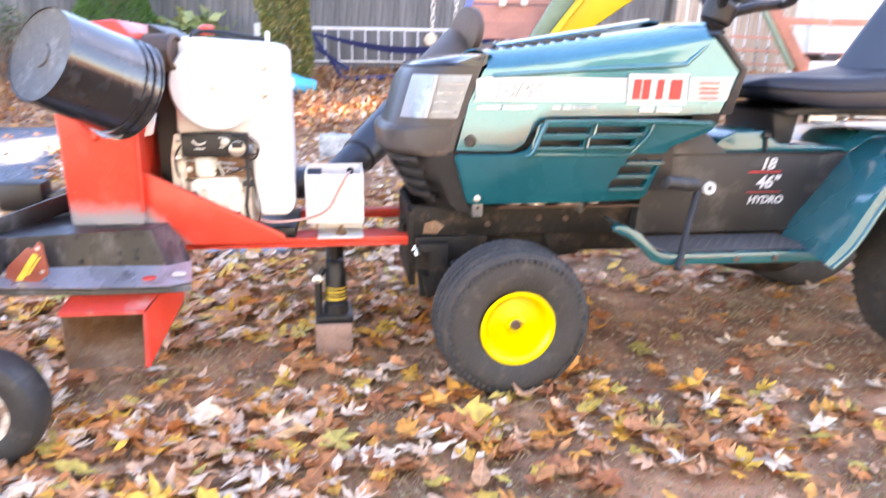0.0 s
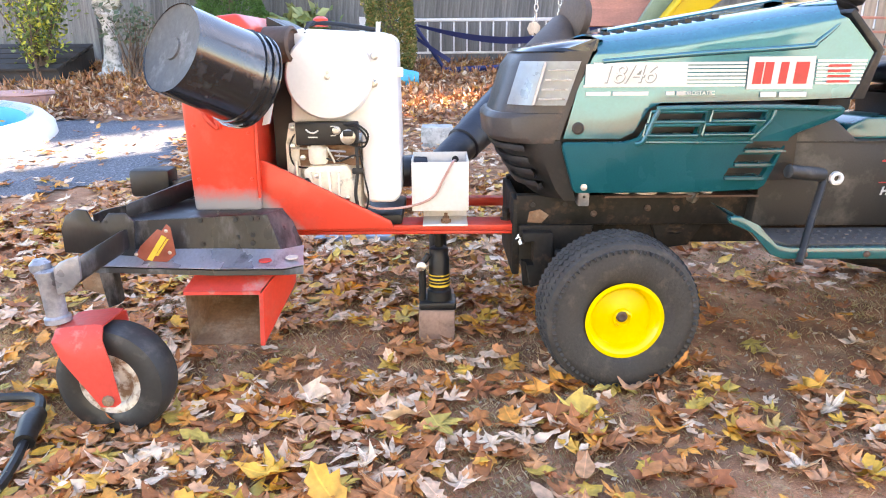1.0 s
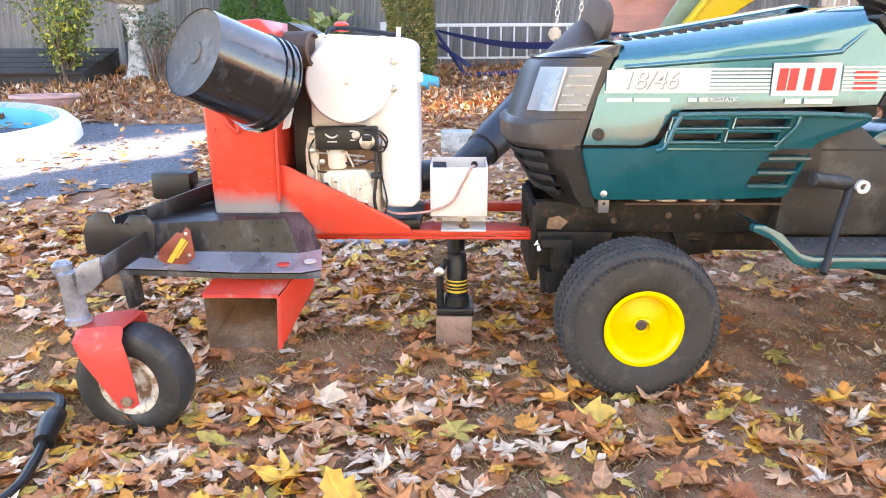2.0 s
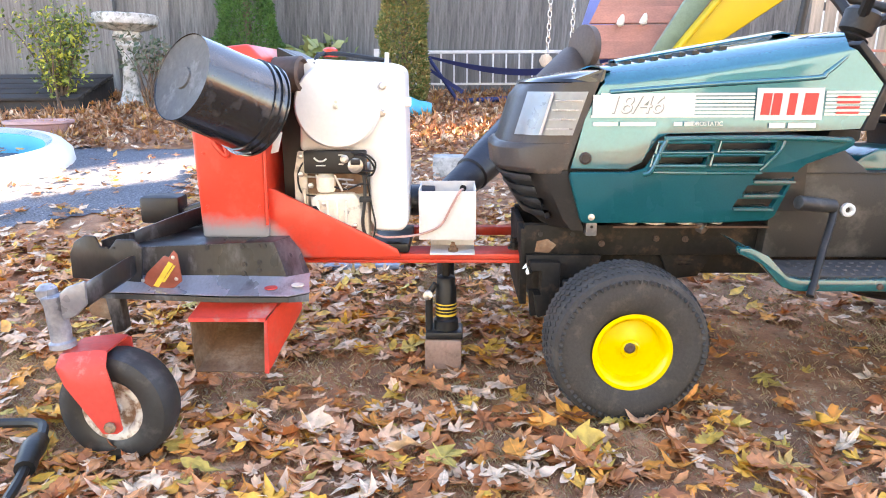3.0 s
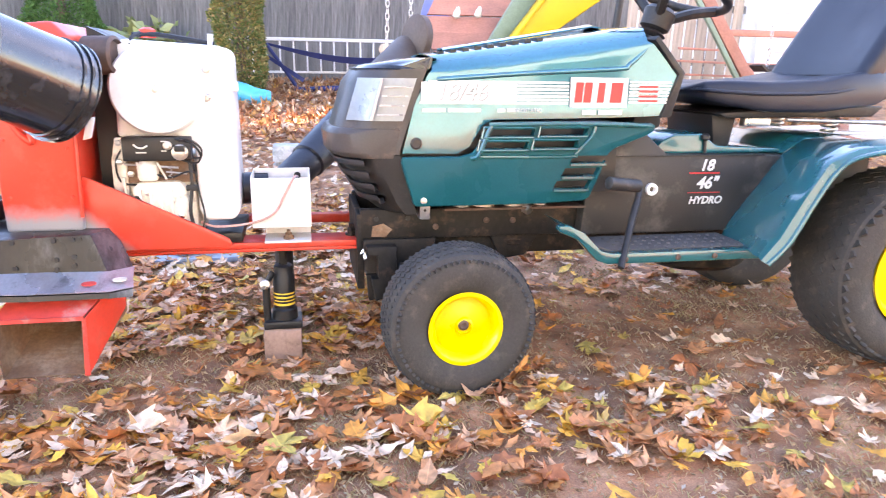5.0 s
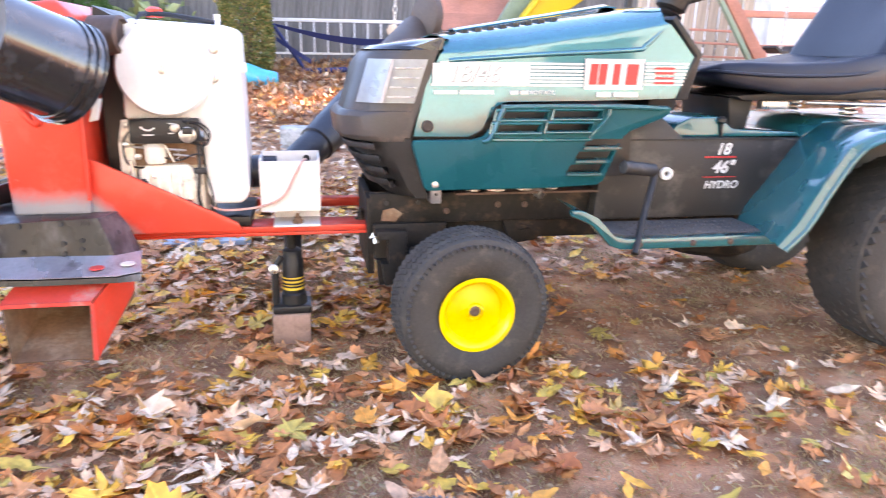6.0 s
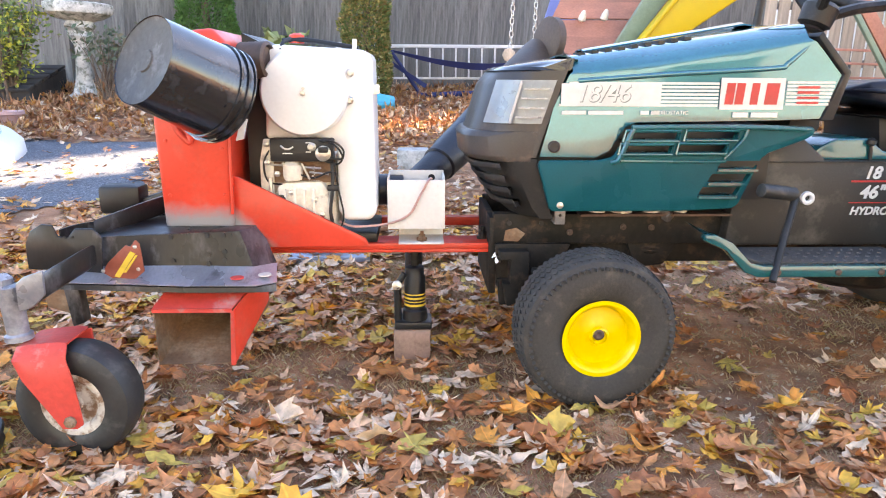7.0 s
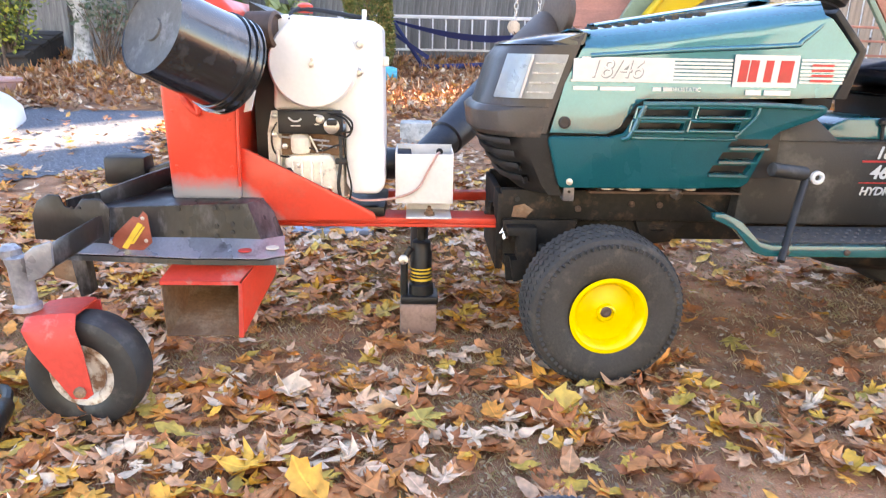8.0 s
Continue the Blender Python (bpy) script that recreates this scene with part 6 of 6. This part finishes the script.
part("cord", tube([(-1.345, -0.29, 0.04), (-1.33, -0.36, 0.03), (-1.315, -0.46, 0.03), (-1.36, -0.62, 0.03)], 0.011, 8, 6), WIRE, ec, smooth=True)
part("cord", tube([(-1.385, -0.16, 0.04), (-1.42, -0.10, 0.045), (-1.50, -0.085, 0.04), (-1.66, -0.08, 0.03)], 0.012, 8, 6), WIRE, ec, smooth=True)


# ---- fallen leaves and grass ----
def leaf_outline(kind):
    """An outline in the plane, stalk at the origin, tip at (0, 1)."""
    if kind == 0:      # maple
        pts = []
        for a, r in ((-108, 0.30), (-86, 0.60), (-76, 0.38), (-62, 0.66), (-54, 0.84), (-46, 0.62), (-38, 0.66), (-28, 0.38), (-19, 0.70), (-11, 0.72), (0, 1.05), (10, 0.74), (18, 0.68), (27, 0.40), (37, 0.64), (46, 0.60), (54, 0.86), (62, 0.64), (75, 0.36), (86, 0.58), (108, 0.30)):
            pts.append((0.88 * r * math.sin(radians(a)), 0.15 + 0.85 * r * math.cos(radians(a))))
        return pts + [(0.04, 0.02), (0, -0.25), (-0.04, 0.02)]
    if kind == 1:      # deeply cut silver maple
        pts = []
        for a, r in ((-88, 0.26), (-72, 0.62), (-60, 0.42), (-48, 0.38), (-40, 0.82), (-32, 0.68), (-24, 0.76), (-19, 0.36), (-12, 0.62), (-8, 0.82), (0, 1.0), (9, 0.8), (12, 0.6), (19, 0.36), (25, 0.78), (32, 0.66), (41, 0.84), (48, 0.38), (60, 0.42), (72, 0.62), (88, 0.26)):
            pts.append((0.8 * r * math.sin(radians(a)), 0.1 + 0.9 * r * math.cos(radians(a))))
        return pts + [(0.03, 0.0), (0, -0.3), (-0.03, 0.0)]
    half = [(0.05, 0.05), (0.16, 0.14), (0.12, 0.26), (0.27, 0.38), (0.2, 0.5), (0.3, 0.64), (0.18, 0.74), (0.19, 0.87), (0.07, 0.94)] if kind == 2 else [(0.14, 0.12), (0.26, 0.32), (0.27, 0.52), (0.2, 0.74), (0.09, 0.91)]
    return half + [(0, 1.0)] + [(-a, b) for a, b in half[::-1]] + [(0, -0.2)]


def leaf_shape(kind, curl, twist, seed, rings=(0.4,)):
    rnd = random.Random(seed)
    out = leaf_outline(kind)
    wide = rnd.uniform(0.72, 1.0)
    pts = [(a * wide * rnd.uniform(0.84, 1.16), (b - 0.4) * rnd.uniform(0.92, 1.08)) for a, b in out]

    def lift(a, b):
        return 0.02 + curl * (a * a * 1.6 + b * b * 0.7) + twist * a * b + 0.09 * noise.noise((a * 3.4 + seed, b * 3.4, 0))
    vs, n = [(0, 0, 0.02)], len(pts)
    for q in (*rings, 1.0):
        vs += [(a * q, b * q, lift(a * q, b * q)) for a, b in pts]
    fs = [(0, 1 + i, 1 + (i + 1) % n) for i in range(n)]
    for k in range(len(rings)):
        o = 1 + k * n
        fs += [(o + i, o + n + i, o + n + (i + 1) % n, o + (i + 1) % n) for i in range(n)]
    return vs, fs


WAYS = ((0, 0.5, 0.2), (0, 0.9, -0.5), (0, -0.4, 0.5), (1, 0.5, 0.3), (1, 1.0, -0.4), (1, -0.4, 0.2), (2, 0.8, 0.4), (2, 0.4, -0.5), (3, 1.0, 0.3), (3, 0.5, -0.3), (0, 1.2, 1.3), (1, 1.3, -1.4), (2, 2.2, 1.3), (0, -0.9, -1.2))
SHAPES = [leaf_shape(k, c * 0.42, t * 0.9, s) for s, (k, c, t) in enumerate(WAYS)]
FINE = [leaf_shape(k, c * 0.55, t * 1.1, s + 40, (0.25, 0.5, 0.75)) for s, (k, c, t) in enumerate(WAYS)]


def leaf_density(x, y):
    d = 0.9 + 0.9 * noise.noise((x * 1.1, y * 1.1, 3.3)) + (0.55 * noise.noise((x * 4.5, y * 4.5, 8.1)) if y < 0.4 else 0)
    if y < 0.75:
        d *= 1.0 if x < -0.1 else 0.75
        if x > 0.25 and -0.05 < y:
            d *= 0.45
        if x > 0.1 and y < -0.4:
            d *= 0.45
        if x > 0.55:
            d *= 0.6
        if x > 0.2 and y > 0.1:
            d *= 0.5
        if -1.15 < x < -0.15 and 0.06 < y < 0.36:
            d *= 0.3
    if 0.75 <= y < 1.5 and x > 0.1:
        d *= 0.3
    if x < -2.2 + 0.3 * noise.noise((x * 3, y * 3, 2)) and 1.85 + 0.2 * noise.noise((x * 2, y * 2, 4)) < y < 3.9:
        d *= 0.07
    return max(0.06, d)


def scatter(n, x0, x1, y0, y1, seed, keep):
    rnd = random.Random(seed)
    out = []
    while len(out) < n:
        x, y = rnd.uniform(x0, x1), rnd.uniform(y0, y1)
        if rnd.random() < leaf_density(x, y) / 1.8 and keep(x, y):
            out.append((x, y, rnd))
    return out


def leaf_pose(x, y, rnd, s, lift=0.0):
    n = (lie(x, y + 0.05) - lie(x, y - 0.05)) / 0.1
    tilt = rnd.gauss(0, 11), rnd.gauss(0, 11)
    return Matrix.Translation((x, y, lie(x, y) + 0.012 + lift * rnd.random())) @ Euler((math.atan(n) + radians(tilt[0]), radians(tilt[1]), 0)).to_matrix().to_4x4() @ Matrix.Rotation(rnd.uniform(0, 6.283), 4, "Z") @ Matrix.Scale(s, 4)


def litter(name, places, size, shapes, lift, label, material=LEAF_ALL):
    vs, fs = [], []
    for x, y, rnd in places:
        g = rnd.choice(shapes)
        m = leaf_pose(x, y, rnd, rnd.uniform(*size), lift)
        o = len(vs)
        a = np.array(g[0]) @ np.array(m.to_3x3()).T + np.array(m.translation)
        vs += a.tolist()
        fs += [tuple(i + o for i in f) for f in g[1]]
    me = bpy.data.meshes.new(name)
    me.from_pydata(vs, [], fs)
    me.materials.append(material)
    me.shade_smooth()
    return tagged(new(name, me), label, "leaves", kind="stuff")


def open_near(x, y):
    return -1.45 < x < 1.1 and -0.95 < y < 0.25


litter("leaf_litter", scatter(3500, -2.4, 2.8, -1.3, 1.6, 11, lambda x, y: True), (0.035, 0.09), SHAPES + SHAPES[6:], 0.01, "brown, yellow and pale fallen leaves on the ground")
litter("leaf_litter", scatter(5600, -3.0, 1.6, 0.36, 2.3, 17, lambda x, y: x < 0.3 or y > 1.2), (0.045, 0.09), SHAPES, 0.03, "thick layer of brown and pale leaves behind the machine")
litter("leaf_litter", scatter(600, -1.7, 0.5, -1.1, 0.36, 18, lambda x, y: x < -0.1 - 0.5 * y), (0.035, 0.075), SHAPES, 0.016, "broken brown leaves packed between the larger ones")
litter("leaf_litter", scatter(520, -3.6, -1.6, 2.5, 3.7, 20, lambda x, y: x > -2.25 or (x < -2.5 and 2.83 < y < 3.2)), (0.045, 0.09), SHAPES, 0.03, "drifts of leaves on the stone path")
litter("leaf_litter", scatter(420, 0.15, 2.2, -1.1, 1.0, 19, lambda x, y: True), (0.04, 0.085), SHAPES, 0.012, "thinly strewn fallen leaves on bare dirt")
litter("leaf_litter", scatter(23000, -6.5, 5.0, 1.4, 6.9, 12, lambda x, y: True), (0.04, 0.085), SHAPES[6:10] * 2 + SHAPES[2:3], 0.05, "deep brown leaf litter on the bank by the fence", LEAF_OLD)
litter("leaf_litter", scatter(3500, -6.5, 6.5, -5.5, 1.5, 16, lambda x, y: not (-2.3 < x < 2.7 and y > -1.2)), (0.06, 0.11), SHAPES, 0.01, "scattered fallen leaves over the yard")
CRISP = [leaf_shape(3, 2.2, 0.8, 21), leaf_shape(2, 2.4, -1.0, 22), leaf_shape(0, 2.0, 0.6, 23)]


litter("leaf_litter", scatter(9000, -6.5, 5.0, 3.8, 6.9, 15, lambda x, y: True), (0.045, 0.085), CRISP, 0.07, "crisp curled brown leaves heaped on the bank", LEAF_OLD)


def grass_tufts(n, seed):
    rnd = random.Random(seed)
    vs, fs = [], []
    for i in range(n):
        cx, cy = rnd.uniform(-2.0, 2.4), rnd.uniform(-1.7, 1.8)
        if noise.noise((cx * 1.6, cy * 1.6, 7.7)) < -0.05 and rnd.random() < 0.6:
            continue
        if cx > 0.15 and cy > -0.45 and rnd.random() < 0.65:
            continue
        for k in range(9):
            x, y = cx + rnd.gauss(0, 0.03), cy + rnd.gauss(0, 0.03)
            z, h, a = lie(x, y) - 0.003, rnd.uniform(0.006, 0.02), rnd.uniform(0, 6.283)
            dx, dy = math.cos(a), math.sin(a)
            lean = rnd.uniform(0.3, 1.4) * h
            o = len(vs)
            w = 0.0006
            vs += [(x - dy * w, y + dx * w, z), (x + dy * w, y - dx * w, z), (x + dx * lean * 0.4, y + dy * lean * 0.4, z + h * 0.7), (x + dx * lean, y + dy * lean, z + h)]
            fs += [(o, o + 1, o + 2), (o, o + 2, o + 3)]
    me = bpy.data.meshes.new("dry_grass")
    me.from_pydata(vs, [], fs)
    me.materials.append(GRASS)
    return tagged(new("dry_grass", me), "short dry grass blades in the dirt", "grass", kind="stuff")


grass_tufts(30000, 31)


def crumb(i):
    x, y = random.uniform(-2.2, 2.5), random.uniform(-1.7, 1.6)
    return (x, y, lie(x, y) + 0.003), (random.uniform(-1, 1), random.uniform(-1, 1), random.uniform(-0.05, 0.3))


tagged(part("leaf_crumbs", leaf_blades(19000, crumb, 0.016), CRUMB), "tiny broken bits of leaf and twig on the dirt", "debris", kind="stuff")
leaf_me = []
for g in FINE:
    me = bpy.data.meshes.new("leaf")
    me.from_pydata(g[0], [], g[1])
    me.materials.append(LEAF_ONE)
    me.shade_smooth()
    leaf_me.append(me)
KINDS = leaf_me + leaf_me[10:]
for x, y, rnd in scatter(250, -1.5, 1.2, -0.95, 0.3, 14, open_near):
    o = new("leaf", rnd.choice(KINDS))
    o.parent = ground
    o.matrix_basis = leaf_pose(x, y, rnd, rnd.uniform(0.055, 0.125), 0.018)
